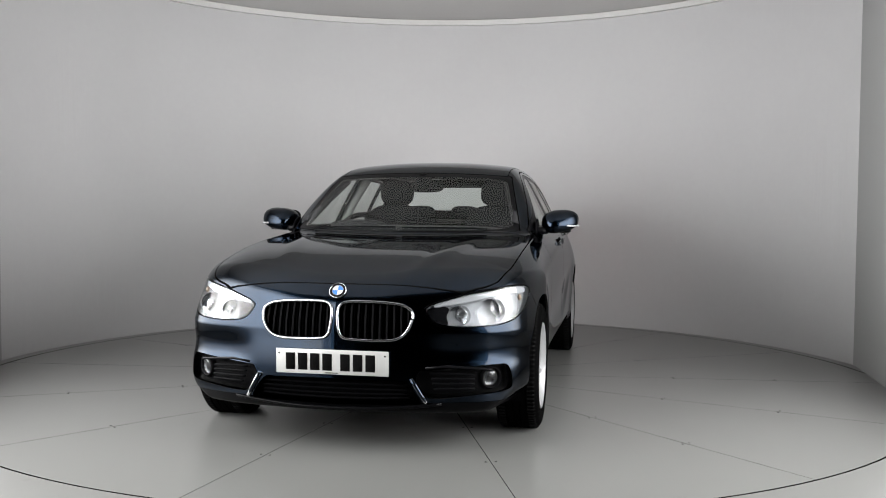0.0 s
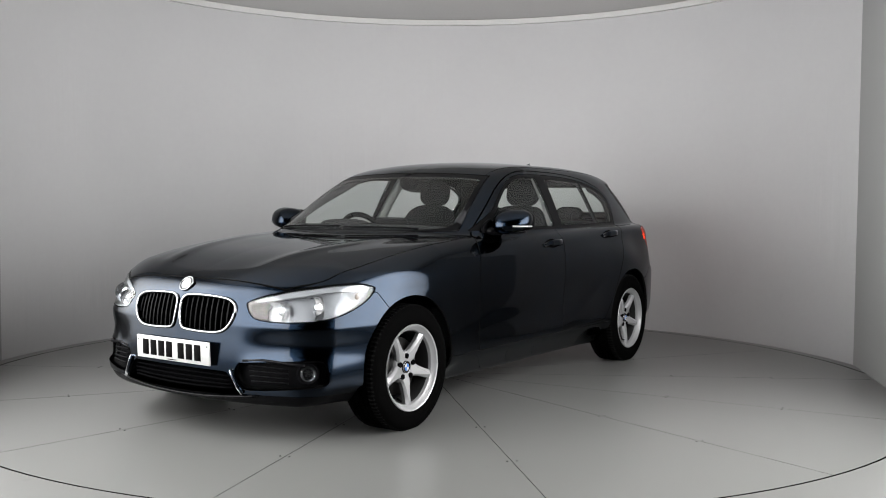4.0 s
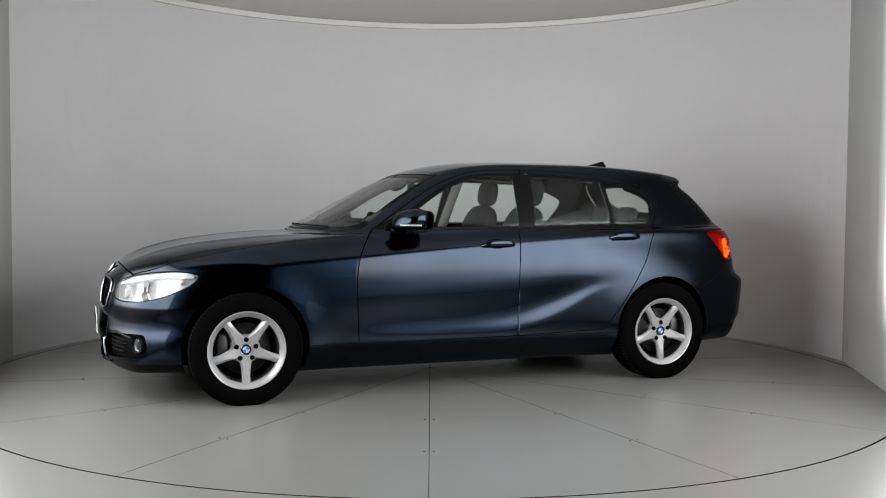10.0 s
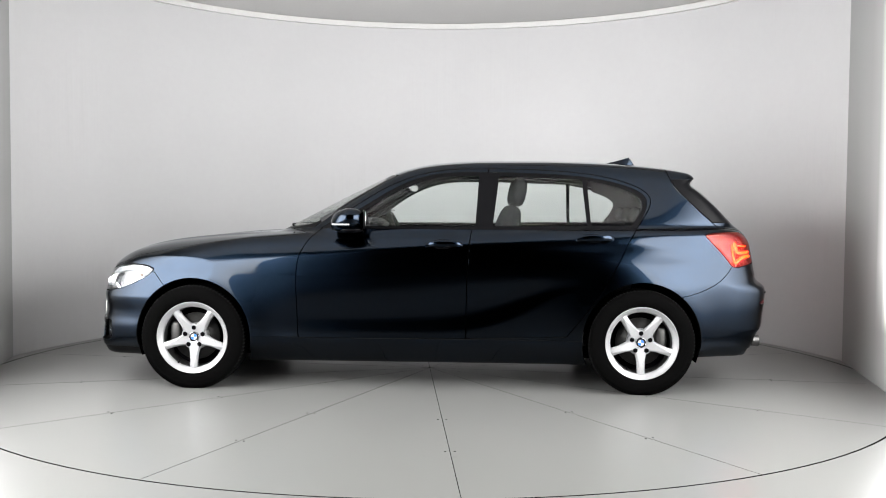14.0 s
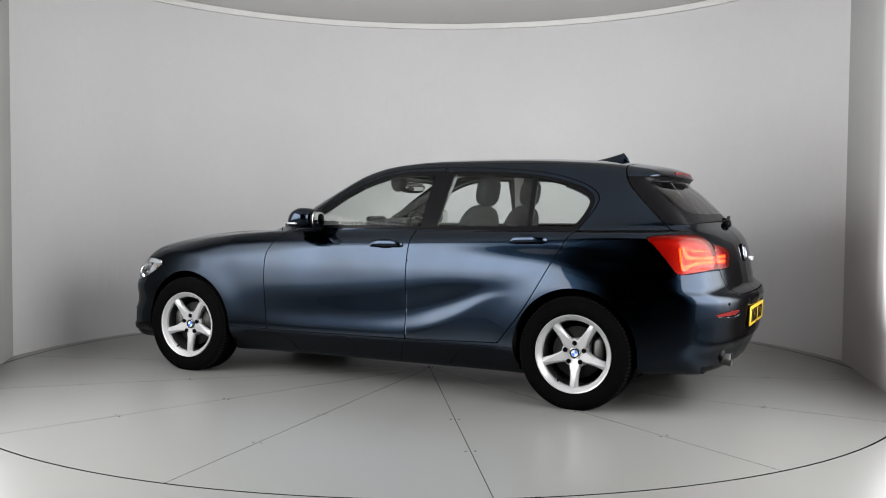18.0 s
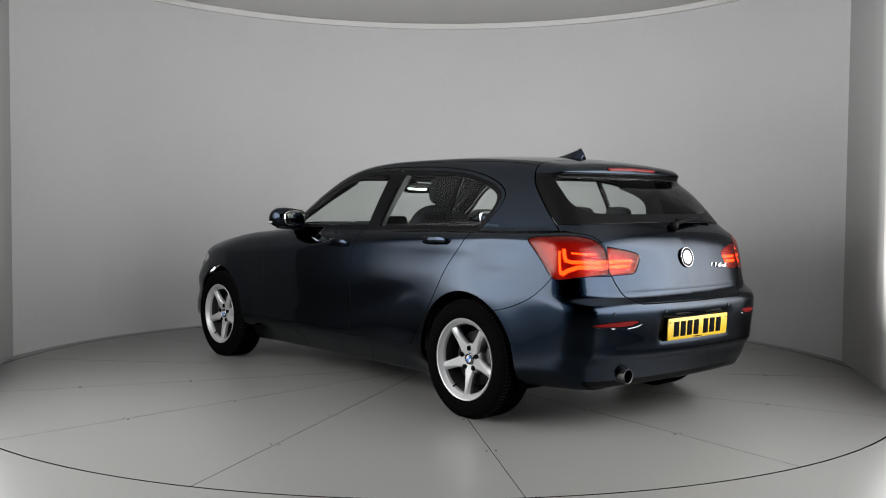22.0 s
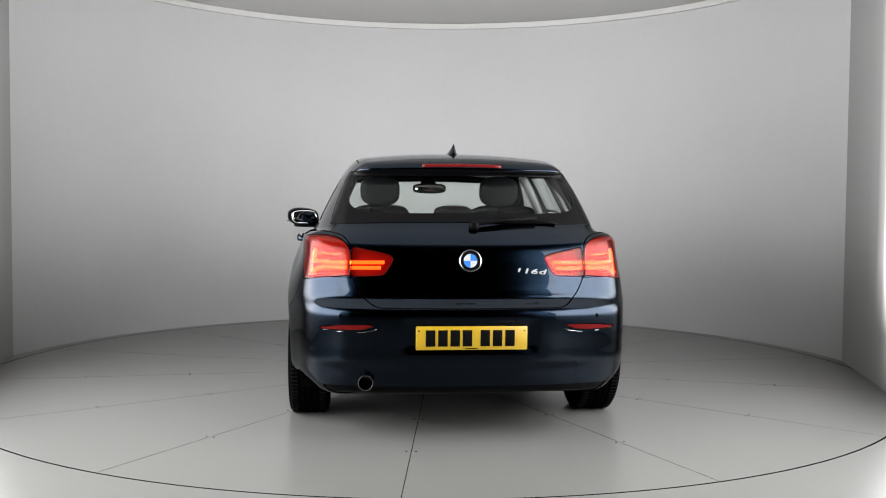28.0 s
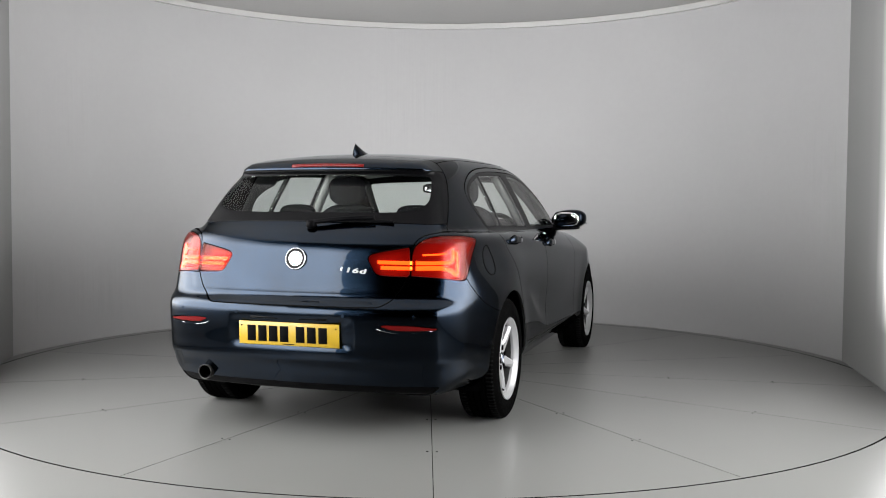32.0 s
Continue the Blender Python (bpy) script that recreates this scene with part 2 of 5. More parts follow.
def studio():
    structure("wall_round", ring(WALL_R, WALL_R + 0.06, -0.02, RIM_Z, -90 + OPENING, 270 - OPENING, 160), WALL_PAINT,
              "smooth pale grey curved studio backdrop wall", True)
    structure("trim_rim", ring(WALL_R - 0.035, WALL_R + 0.07, RIM_Z, RIM_Z + 0.05, -90 + OPENING, 270 - OPENING, 160), RIM_PAINT,
              "white curved rim along the top of the backdrop wall", True)
    structure("ceiling", ring(0.001, WALL_R + 0.1, RIM_Z + 0.055, 3.02, 0, 360, 96), CEILING_PAINT, "pale stretched cloth ceiling above the turntable")
    # floor outside the turntable, and the hall that closes the place
    verts, faces, n = [], [], 128
    for i in range(n):
        a = 2 * math.pi * i / n
        c, s = math.cos(a), math.sin(a)
        k = 12 / max(abs(c), abs(s))
        for r, z in ((DISC_R + 0.008, -0.06), (DISC_R + 0.008, -0.002), (DISC_R + 0.010, 0), (k, 0)):
            verts.append((r * c, r * s, z))
    for i in range(n):
        j = (i + 1) % n
        for k in range(3):
            faces.append((4 * i + k, 4 * j + k, 4 * j + k + 1, 4 * i + k + 1))
    ground = structure("floor", (verts, faces), FLOOR_PAINT, "pale grey coated studio floor round the turntable")
    ground.data.materials.append(SEAM)
    for q in ground.data.polygons:
        q.material_index = int(q.index % 3 < 2)
    structure("floor_pit", ring(0.001, DISC_R + 0.02, -0.09, -0.062, 0, 360, 48), SEAM, "dark pit floor under the turntable")
    for name, at, size in (("wall_hall_front", (0, -11, 2.5), (24, 0.2, 5.4)), ("wall_hall_back", (0, 5, 2.5), (24, 0.2, 5.4)),
                           ("wall_hall_side", (-8, -3, 2.5), (0.2, 16, 5.4)), ("wall_hall_side_b", (8, -3, 2.5), (0.2, 16, 5.4)),
                           ("ceiling_hall", (0, -3, 5.2), (24, 17, 0.2))):
        bm = box(*size, at)
        me = bpy.data.meshes.new(name)
        bm.to_mesh(me)
        bm.free()
        me.materials.append(HALL_PAINT)
        tagged(new(name, me), "plain dark wall of the studio hall", "wall", kind="structure")


def turntable():
    """A round base that carries fourteen coated floor panels with open joints."""
    verts, faces = spun([(0.001, -0.05), (DISC_R, -0.05), (DISC_R, -0.03), (0.001, -0.03)], 96)
    disc = new("turntable", mesh_of("turntable", [(x, z, y) for x, y, z in verts], [q[::-1] for q in faces], SEAM, smooth=False))
    tagged(disc, "pale grey turntable of coated wedge panels in the floor", "turntable")
    gap, n, step = 0.0016, 14, 360 / 14
    verts, faces = [], []
    for i in range(n):
        a = radians(step * (i / (n - 1) - 0.5))
        shift = gap / math.sin(radians(step / 2))
        for r, z in ((DISC_R, -0.03), (DISC_R, -0.002), (DISC_R - 0.002, 0.0)):
            verts.append(((r - shift) * math.cos(a) + shift, (r - shift) * math.sin(a), z))
    k = len(verts)
    shift = gap / math.sin(radians(step / 2))
    verts += [(shift, 0, 0.0), (shift, 0, -0.03)]
    for i in range(n - 1):
        for q in (0, 1):
            faces.append((3 * i + q, 3 * i + 3 + q, 3 * i + 4 + q, 3 * i + 1 + q))
        faces.append((k, 3 * i + 2, 3 * i + 5))
    faces += [(k, k + 1, 0, 1, 2), (k + 1, k, 3 * n - 1, 3 * n - 2, 3 * n - 3)]
    wedge = mesh_of("floor_panel", verts, faces, FLOOR_PAINT, smooth=False)
    wedge.materials.append(SEAM)
    for q in wedge.polygons:
        q.material_index = int(q.index % 3 < 2)
    for i in range(14):
        piece = new("floor_panel", wedge)
        piece.parent = disc
        piece.matrix_basis = pose(0, 0, 0, 0, 0, step * (i + 0.5) + 18.5)
    screw = bpy.data.meshes.new("screw")
    bm = tube(0.0055, 0.003, Matrix.Translation((0, 0, 0.0005)), 0.0045, 10)
    bm.to_mesh(screw)
    bm.free()
    screw.materials.append(SEAM)
    for i in range(14):
        a = radians(step * i + 18.5)
        for r in (1.6, 2.25):
            for d in (-0.022, 0.022):
                head = new("screw", screw)
                head.parent = disc
                head.location = (r * math.cos(a) - d * math.sin(a), r * math.sin(a) + d * math.cos(a), 0)
    return disc


def lit_walls():
    """The luminous side walls: a fine net of cloth inside, a solid back outside."""
    cols, rows = 20, 6
    for hand, name in ((-1, "wall_lit_left"), (1, "wall_lit_right")):
        a, b = Vector((hand * LIT_WALL_A.x, LIT_WALL_A.y, 0)), Vector((hand * LIT_WALL_B.x, LIT_WALL_B.y, 0))
        out = Vector((hand * (a.y - b.y), b.x * hand - a.x * hand, 0)).normalized()
        verts = [p + out * d + Vector((0, 0, z)) for p in (a, b) for d in (0.004, 0.08) for z in (0.002, 2.90)]
        faces = [(0, 1, 5, 4), (2, 6, 7, 3), (0, 2, 3, 1), (4, 5, 7, 6), (1, 3, 7, 5), (0, 4, 6, 2)]
        count, charts = len(verts), {}
        for i in range(cols + 1):
            for k in range(rows + 1):
                u, w = i / cols, k / rows
                charts[len(verts)] = ((0.04 if hand < 0 else -0.07) * (1 - u) + u, w)
                verts.append(a.lerp(b, u) + Vector((0, 0, 0.002 + 2.898 * w)))
        for i in range(cols):
            for k in range(rows):
                q = count + i * (rows + 1) + k
                faces.append((q, q + 1, q + rows + 2, q + rows + 1))
        ob = structure(name, (verts, [q[::-hand] for q in faces]), HALL_PAINT, "straight luminous cloth wall at the side of the studio")
        ob.data.materials.append(LIT_CLOTH)
        chart = ob.data.uv_layers.new(name="wall")
        for q in ob.data.polygons[6:]:
            q.material_index = 1
            for k in q.loop_indices:
                chart.data[k].uv = charts[ob.data.loops[k].vertex_index]


lit_walls()
studio()
table = turntable()


# ---- the car's body as one smooth form: front at -x, left side at -y ----
def curve(*pairs, soft=0.02):
    """A smooth curve through about these (a, b) pairs; soft: the length over which bends are eased."""
    a, b = np.array(pairs, float).T
    h, d = np.diff(a), np.diff(b) / np.diff(a)
    m = np.concatenate([d[:1], (d[:-1] * h[1:] + d[1:] * h[:-1]) / (h[:-1] + h[1:]), d[-1:]])
    m[1:-1] = np.where(d[:-1] * d[1:] > 0, np.sign(d[1:]) * np.minimum(np.abs(m[1:-1]), 2.5 * np.minimum(np.abs(d[:-1]), np.abs(d[1:]))), 0)
    pad = 4 * soft
    x = np.linspace(a[0] - pad, a[-1] + pad, 3000)
    i = np.clip(np.searchsorted(a, x) - 1, 0, len(a) - 2)
    t = np.clip((x - a[i]) / h[i], 0, 1)
    y = ((1 + 2 * t) * b[i] + t * h[i] * m[i]) * (1 - t) ** 2 + ((3 - 2 * t) * b[i + 1] + (t - 1) * h[i] * m[i + 1]) * t * t
    y = y + np.where(x < a[0], (x - a[0]) * m[0], 0) + np.where(x > a[-1], (x - a[-1]) * m[-1], 0)
    if soft:
        step = x[1] - x[0]
        w = np.exp(-0.5 * (np.arange(-3.5 * soft, 3.5 * soft + step, step) / soft) ** 2)
        w /= w.sum()
        n = len(w) // 2
        long = np.concatenate([y[0] + (y[1] - y[0]) * np.arange(-n, 0), y, y[-1] + (y[-1] - y[-2]) * np.arange(1, len(w) - n)])
        y = np.convolve(long, w, "valid")[:len(x)]
    return lambda q: np.interp(q, x, y)


def smax(a, b, k):
    h = np.maximum(k - np.abs(a - b), 0) / k
    return np.maximum(a, b) + h * h * k / 4


def smin(a, b, k):
    return -smax(-a, -b, k)


# plan: half-width of the sides, and how the ends curve back from the middle
PLAN = curve((-2.2, 0.80), (-1.7, 0.854), (-1.52, 0.867), (-1.345, 0.872), (-0.9, 0.866), (-0.3, 0.864), (0.4, 0.866), (0.9, 0.872), (1.345, 0.882), (1.6, 0.868), (1.75, 0.842), (1.9, 0.802), (2.3, 0.67), soft=0.1)
NOSE_BACK = curve((0, 0), (0.2, 0.010), (0.35, 0.032), (0.45, 0.052), (0.55, 0.082), (0.65, 0.124), (0.71, 0.158), (0.76, 0.205), (0.80, 0.27), (0.83, 0.35), (0.86, 0.48), (0.89, 0.7), (0.95, 1.2), soft=0.015)
TAIL_BACK = curve((0, 0), (0.3, 0.015), (0.5, 0.042), (0.6, 0.068), (0.66, 0.093), (0.72, 0.132), (0.77, 0.185), (0.81, 0.25), (0.85, 0.37), (0.88, 0.55), (0.95, 1.1), soft=0.015)
# side view: nose and tail along the middle, bonnet and roof
NOSE = curve((0.10, -2.00), (0.16, -2.05), (0.22, -2.09), (0.28, -2.105), (0.36, -2.10), (0.5, -2.085), (0.6, -2.075), (0.66, -2.06), (0.70, -2.045), (0.74, -2.02), (0.80, -1.96), (1.5, -1.2), soft=0.012)
TAIL = curve((0.10, 2.03), (0.2, 2.085), (0.3, 2.135), (0.355, 2.158), (0.385, 2.178), (0.45, 2.185), (0.55, 2.197), (0.605, 2.20), (0.64, 2.185), (0.67, 2.145), (0.72, 2.125), (0.80, 2.11), (0.86, 2.098), (0.92, 2.078), (0.97, 2.04), (1.02, 1.985), (1.12, 1.890), (1.20, 1.805), (1.255, 1.735), (1.272, 1.728), (1.292, 1.765), (1.325, 1.762), (1.37, 1.71), (1.5, 1.6), soft=0.006)
BONNET = curve((-2.2, 0.64), (-2.076, 0.705), (-1.982, 0.762), (-1.86, 0.806), (-1.72, 0.848), (-1.343, 0.908), (-0.964, 0.938), (-0.6, 0.965), (0.0, 0.985), (0.6, 0.992), (1.3, 1.0), (2.3, 1.0), soft=0.05)
BONNET_DROP = curve((0, 0), (0.2, -0.002), (0.35, -0.005), (0.45, -0.002), (0.55, 0.008), (0.65, 0.026), (0.74, 0.056), (0.82, 0.10), (0.95, 0.2), soft=0.03)
ROOF = curve((-1.7, 0.50), (-0.92, 0.955), (-0.60, 1.124), (-0.30, 1.272), (-0.143, 1.342), (0.03, 1.386), (0.2, 1.405), (0.4, 1.414), (0.75, 1.416), (1.16, 1.406), (1.45, 1.385), (1.6, 1.366), (1.76, 1.336), (2.3, 1.2), soft=0.045)
ROOF_DROP = curve((0, 0), (0.2, 0.004), (0.4, 0.018), (0.5, 0.029), (0.57, 0.042), (0.65, 0.068), (0.72, 0.10), (0.9, 0.22), soft=0.025)
SCREEN_BACK = curve((0, 0), (0.2, 0.004), (0.4, 0.014), (0.55, 0.04), (0.667, 0.09), (0.9, 0.3), soft=0.03)
# section: how the sides draw in, by height and by distance from the shoulder crease
LOW_IN = curve((0.08, 0.25), (0.15, 0.180), (0.2, 0.128), (0.25, 0.076), (0.285, 0.041), (0.315, 0.0215), (0.36, 0.0165), (0.45, 0.0130), (0.62, 0.0115), (0.70, 0.0115), (0.75, 0.0125), (0.80, 0.0150), (0.86, 0.0205), (0.92, 0.028), (1.5, 0.10), soft=0.018)
# the hollow along the doors: sharp at its top, easing out to the sill, and closing in a sweep before the rear wheel
HOLLOW = curve((-0.5, 0), (-0.10, 0), (0.0, 0.02), (0.12, 0.30), (0.25, 0.74), (0.36, 0.97), (0.42, 1.0), (0.50, 0.95), (0.65, 0.72), (0.85, 0.28), (1.0, 0.05), (1.12, 0), (1.6, 0), soft=0.05)
HOLLOW_TOP = curve((-2.2, 0.58), (-0.4, 0.60), (0.2, 0.645), (0.8, 0.69), (2.3, 0.69), soft=0.1)
HOLLOW_DEPTH = curve((-2.2, 0.0), (-1.0, 0.0), (-0.55, 0.0075), (0.0, 0.0105), (0.5, 0.0130), (0.75, 0.0095), (1.0, 0.0), (2.3, 0), soft=0.06)
HOLLOW_FOOT = curve((-2.2, 0.325), (0.0, 0.33), (0.3, 0.355), (0.54, 0.435), (0.7, 0.51), (0.84, 0.59), (1.0, 0.61), (2.3, 0.61), soft=0.06)
CREASE_Z = curve((-2.1, 0.70), (-1.2, 0.762), (-0.54, 0.820), (0.13, 0.873), (0.98, 0.930), (1.67, 0.945), (2.3, 0.94), soft=0.15)
ABOVE_IN = curve((-0.6, 0), (-0.3, 0), (-0.03, 0), (0.0, 0.0012), (0.02, 0.0072), (0.05, 0.0195), (0.10, 0.044), (0.16, 0.086), (0.25, 0.165), (0.8, 0.7), soft=0.009)
BELT_W = curve((-1.2, 0.69), (-0.9, 0.73), (-0.6, 0.765), (-0.3, 0.775), (0.1, 0.770), (0.5, 0.762), (0.9, 0.750), (1.3, 0.742), (1.6, 0.708), (1.9, 0.65), (2.3, 0.55), soft=0.1)
LEAN_IN = curve((0.7, 0.02), (0.85, -0.012), (0.93, -0.014), (0.985, 0), (1.1, 0.052), (1.2, 0.103), (1.32, 0.171), (1.45, 0.25), soft=0.03)
# the cabin's draw-in over the rear haunches, by height and along the car
HAUNCH_IN = curve((0.3, 0), (0.74, 0), (0.80, 0.005), (0.85, 0.018), (0.90, 0.036), (0.94, 0.038), (0.98, 0.022), (1.03, 0.006), (1.3, 0), soft=0.02)
SHOULDER_IN = curve((0.3, 0), (0.62, 0), (0.68, 0.005), (0.76, 0.028), (0.82, 0.044), (0.87, 0.036), (0.91, 0.024), (0.96, 0.009), (1.02, 0.002), (1.3, 0), soft=0.02)
SHOULDER_X = curve((-2.2, 0), (1.05, 0), (1.25, 0.12), (1.55, 0.75), (1.85, 0.45), (2.2, 0.3), soft=0.07)
HAUNCH_X = curve((-2.2, 0), (-0.3, 0), (0.2, 0.15), (0.55, 0.38), (1.15, 0.95), (1.5, 1.0), (1.85, 0.42), (2.2, 0.3), soft=0.1)
# the front bumper tucks in between the lamps and the fog vents
NOSE_TUCK = curve((0.1, 0), (0.33, 0), (0.385, 0.006), (0.42, 0.020), (0.46, 0.021), (0.51, 0.007), (0.55, 0), (0.9, 0), soft=0.012)
HUBS = (-1.345, 1.345)
HUB_Z, ARCH_R = 0.318, 0.352


def ramp(t):
    t = np.clip(t, 0, 1)
    return t * t * (3 - 2 * t)


def side_width(x, z):
    u = z - CREASE_Z(x)
    foot, top = HOLLOW_FOOT(x), HOLLOW_TOP(x)
    hollow = HOLLOW((z - foot) / (top - foot)) * HOLLOW_DEPTH(x) * np.minimum((top - foot) / 0.25, 1)
    inset = LOW_IN(z) + hollow + NOSE_TUCK(z) * ramp((-1.62 - x) / 0.15) + HAUNCH_IN(z) * HAUNCH_X(x) + SHOULDER_IN(z) * SHOULDER_X(x) + ABOVE_IN(np.maximum(u, -0.5))
    flare = 0
    for hx in HUBS:
        r = np.hypot(x - hx, z - HUB_Z)
        flare = flare + np.exp(-((r - ARCH_R + 0.02) / 0.11) ** 2)
    return PLAN(x) + 0.0115 - inset + (0.004 + 0.35 * np.minimum(LOW_IN(z), 0.06)) * flare


def body(p):
    """The body's form: negative inside."""
    x, s, z = p[..., 0], np.abs(p[..., 1]), p[..., 2]
    low = smax(s - side_width(x, z), 0.9 * (z - BONNET(x) - 0.007 * np.exp(-((s - 0.43 - 0.20 * (x + 1.4)) / 0.055) ** 2) * ramp((x + 2.0) / 0.25) * ramp((-0.85 - x) / 0.3) + BONNET_DROP(s) * np.clip((-0.75 - x) / 0.9, 0.3, 1.0)), 0.06)
    low = smax(low, 0.8 * (NOSE(z) + NOSE_BACK(s) * (1 + 0.3 * np.clip((z - 0.55) / 0.15, 0, 1)) + NOSE_TUCK(z) * ramp((s - 0.36) / 0.2) - x), 0.05)
    recess = 0.010 * ramp((0.335 - s) / 0.06) * ramp((z - 0.420) / 0.05) * ramp((0.600 - z) / 0.05)
    tail = 0.8 * (x - TAIL(z) + TAIL_BACK(s) + recess)
    low = smax(low, tail, 0.05)
    low = smax(low, 0.148 - z + 0.065 * np.clip((x - 1.45) / 0.25, 0, 1) + 0.025 * np.clip((-1.5 - x) / 0.2, 0, 1), 0.03)
    upper = smax(s - BELT_W(x) + LEAN_IN(z), 0.75 * (z - ROOF(x - SCREEN_BACK(s) * np.clip(-x / 0.6, 0, 1)) + ROOF_DROP(s)), 0.06)
    upper = smax(upper, 0.75 * (x - TAIL(z) + 0.8 * TAIL_BACK(s * 1.12)), 0.05)
    upper = smax(upper, 0.7 - z, 0.02)
    return smin(low, upper, 0.02)


def slope(p, e=0.0015):
    g = np.empty_like(p)
    for k in range(3):
        d = np.zeros(3)
        d[k] = e
        g[..., k] = (body(p + d) - body(p - d)) / (2 * e)
    return g


def settle(v, rounds=2):
    """Move points onto the form."""
    for _ in range(rounds):
        g = slope(v)
        v = v - g * (body(v) / np.maximum((g * g).sum(1), 0.05))[:, None]
    return v


def body_half(h=0.014):
    """A fine net over the right half of the form: points, triangles, normals."""
    xs, ys, zs = np.arange(-2.2, 2.3, h), np.arange(-1.5 * h, 0.98, h), np.arange(0.10, 1.46, h)
    p = np.stack(np.meshgrid(xs, ys, zs, indexing="ij"), -1)
    f = body(p)
    inside = f < 0
    shape = tuple(k - 1 for k in f.shape)
    count = sum(inside[a:a + shape[0], b:b + shape[1], c:c + shape[2]].astype(np.int8) for a in (0, 1) for b in (0, 1) for c in (0, 1))
    live = (count > 0) & (count < 8)
    index = -np.ones(shape, int)
    index[live] = np.arange(live.sum())
    i, j, k = np.nonzero(live)
    v = np.stack([xs[i], ys[j], zs[k]], 1) + h / 2
    quads = []
    for axis in range(3):
        a, b = [q for q in range(3) if q != axis]
        lo, hi = [slice(1, -1)] * 3, [slice(1, -1)] * 3
        lo[axis], hi[axis] = slice(0, -1), slice(1, None)
        one, two = inside[tuple(lo)], inside[tuple(hi)]
        at = np.argwhere(one != two)
        out = one[tuple(at.T)]
        at[:, a] += 1
        at[:, b] += 1
        cell = []
        for da, db in ((0, 0), (1, 0), (1, 1), (0, 1)):
            c = at.copy()
            c[:, a] -= 1 - da
            c[:, b] -= 1 - db
            cell.append(index[tuple(c.T)])
        q = np.stack(cell, 1)
        turn = out if axis != 1 else ~out
        q[~turn] = q[~turn][:, ::-1]
        quads.append(q)
    q = np.concatenate(quads)
    q = q[(q >= 0).all(1)]
    v = settle(v, 3)
    edges = np.concatenate([q[:, [n, (n + 1) % 4]] for n in range(4)])
    for _ in range(3):
        total, hits = np.zeros_like(v), np.zeros(len(v))
        for a, b in ((0, 1), (1, 0)):
            np.add.at(total, edges[:, a], v[edges[:, b]])
            np.add.at(hits, edges[:, a], 1)
        v = settle(0.5 * v + 0.5 * total / np.maximum(hits, 1)[:, None], 1)
    v = settle(v, 2)
    tri = np.concatenate([q[:, [0, 1, 2]], q[:, [0, 2, 3]]])
    return v, tri


def cut(v, tri, d):
    """The part of a net where d < 0, cut along d = 0."""
    ins = d < 0
    n = ins[tri].sum(1)
    keep = [tri[n == 3]]
    verts, made, base = [v], {}, len(v)
    mixed = tri[(n == 1) | (n == 2)]
    if len(mixed):
        e = np.sort(np.concatenate([mixed[:, [0, 1]], mixed[:, [1, 2]], mixed[:, [2, 0]]]), 1)
        e = np.unique(e[ins[e[:, 0]] != ins[e[:, 1]]], axis=0)
        t = d[e[:, 0]] / (d[e[:, 0]] - d[e[:, 1]])
        verts.append(v[e[:, 0]] + t[:, None] * (v[e[:, 1]] - v[e[:, 0]]))
        code = e[:, 0] * base + e[:, 1]

        def mid(a, b):
            return base + np.searchsorted(code, np.minimum(a, b) * base + np.maximum(a, b))
        for want in (1, 2):
            m = mixed[ins[mixed].sum(1) == want]
            if not len(m):
                continue
            odd = np.argmax(ins[m] if want == 1 else ~ins[m], 1)
            r = np.arange(len(m))
            a, b, c = m[r, odd], m[r, (odd + 1) % 3], m[r, (odd + 2) % 3]
            ab, ac = mid(a, b), mid(a, c)
            if want == 1:
                keep.append(np.stack([a, ab, ac], 1))
            else:
                keep += [np.stack([ab, b, c], 1), np.stack([ab, c, ac], 1)]
    v, tri = np.concatenate(verts), np.concatenate(keep)
    used = np.unique(tri)
    back = np.zeros(len(v), int)
    back[used] = np.arange(len(used))
    return v[used], back[tri]


def rounded(points, times=2):
    """A closed outline with its corners cut round; a corner given twice stays sharper."""
    p = np.array(points, float)
    for _ in range(times):
        q = np.roll(p, -1, 0)
        p = np.stack([0.75 * p + 0.25 * q, 0.25 * p + 0.75 * q], 1).reshape(-1, 2)
    return p


def outline(u, w, points):
    """Signed distance of (u, w) from a closed outline, negative inside."""
    p = np.asarray(points, float)
    best, ins = np.full(u.shape, 1e9), np.zeros(u.shape, bool)
    for a, b in zip(p, np.roll(p, -1, 0)):
        e = b - a
        if e @ e < 1e-14:
            continue
        du, dw = u - a[0], w - a[1]
        t = np.clip((du * e[0] + dw * e[1]) / (e @ e), 0, 1)
        best = np.minimum(best, (du - t * e[0]) ** 2 + (dw - t * e[1]) ** 2)
        cross = ((a[1] > w) != (b[1] > w)) & (u < e[0] * (w - a[1]) / (e[1] if e[1] else 1e-12) + a[0])
        ins ^= cross
    return np.where(ins, -1, 1) * np.sqrt(best)
# ---- end of the form ----


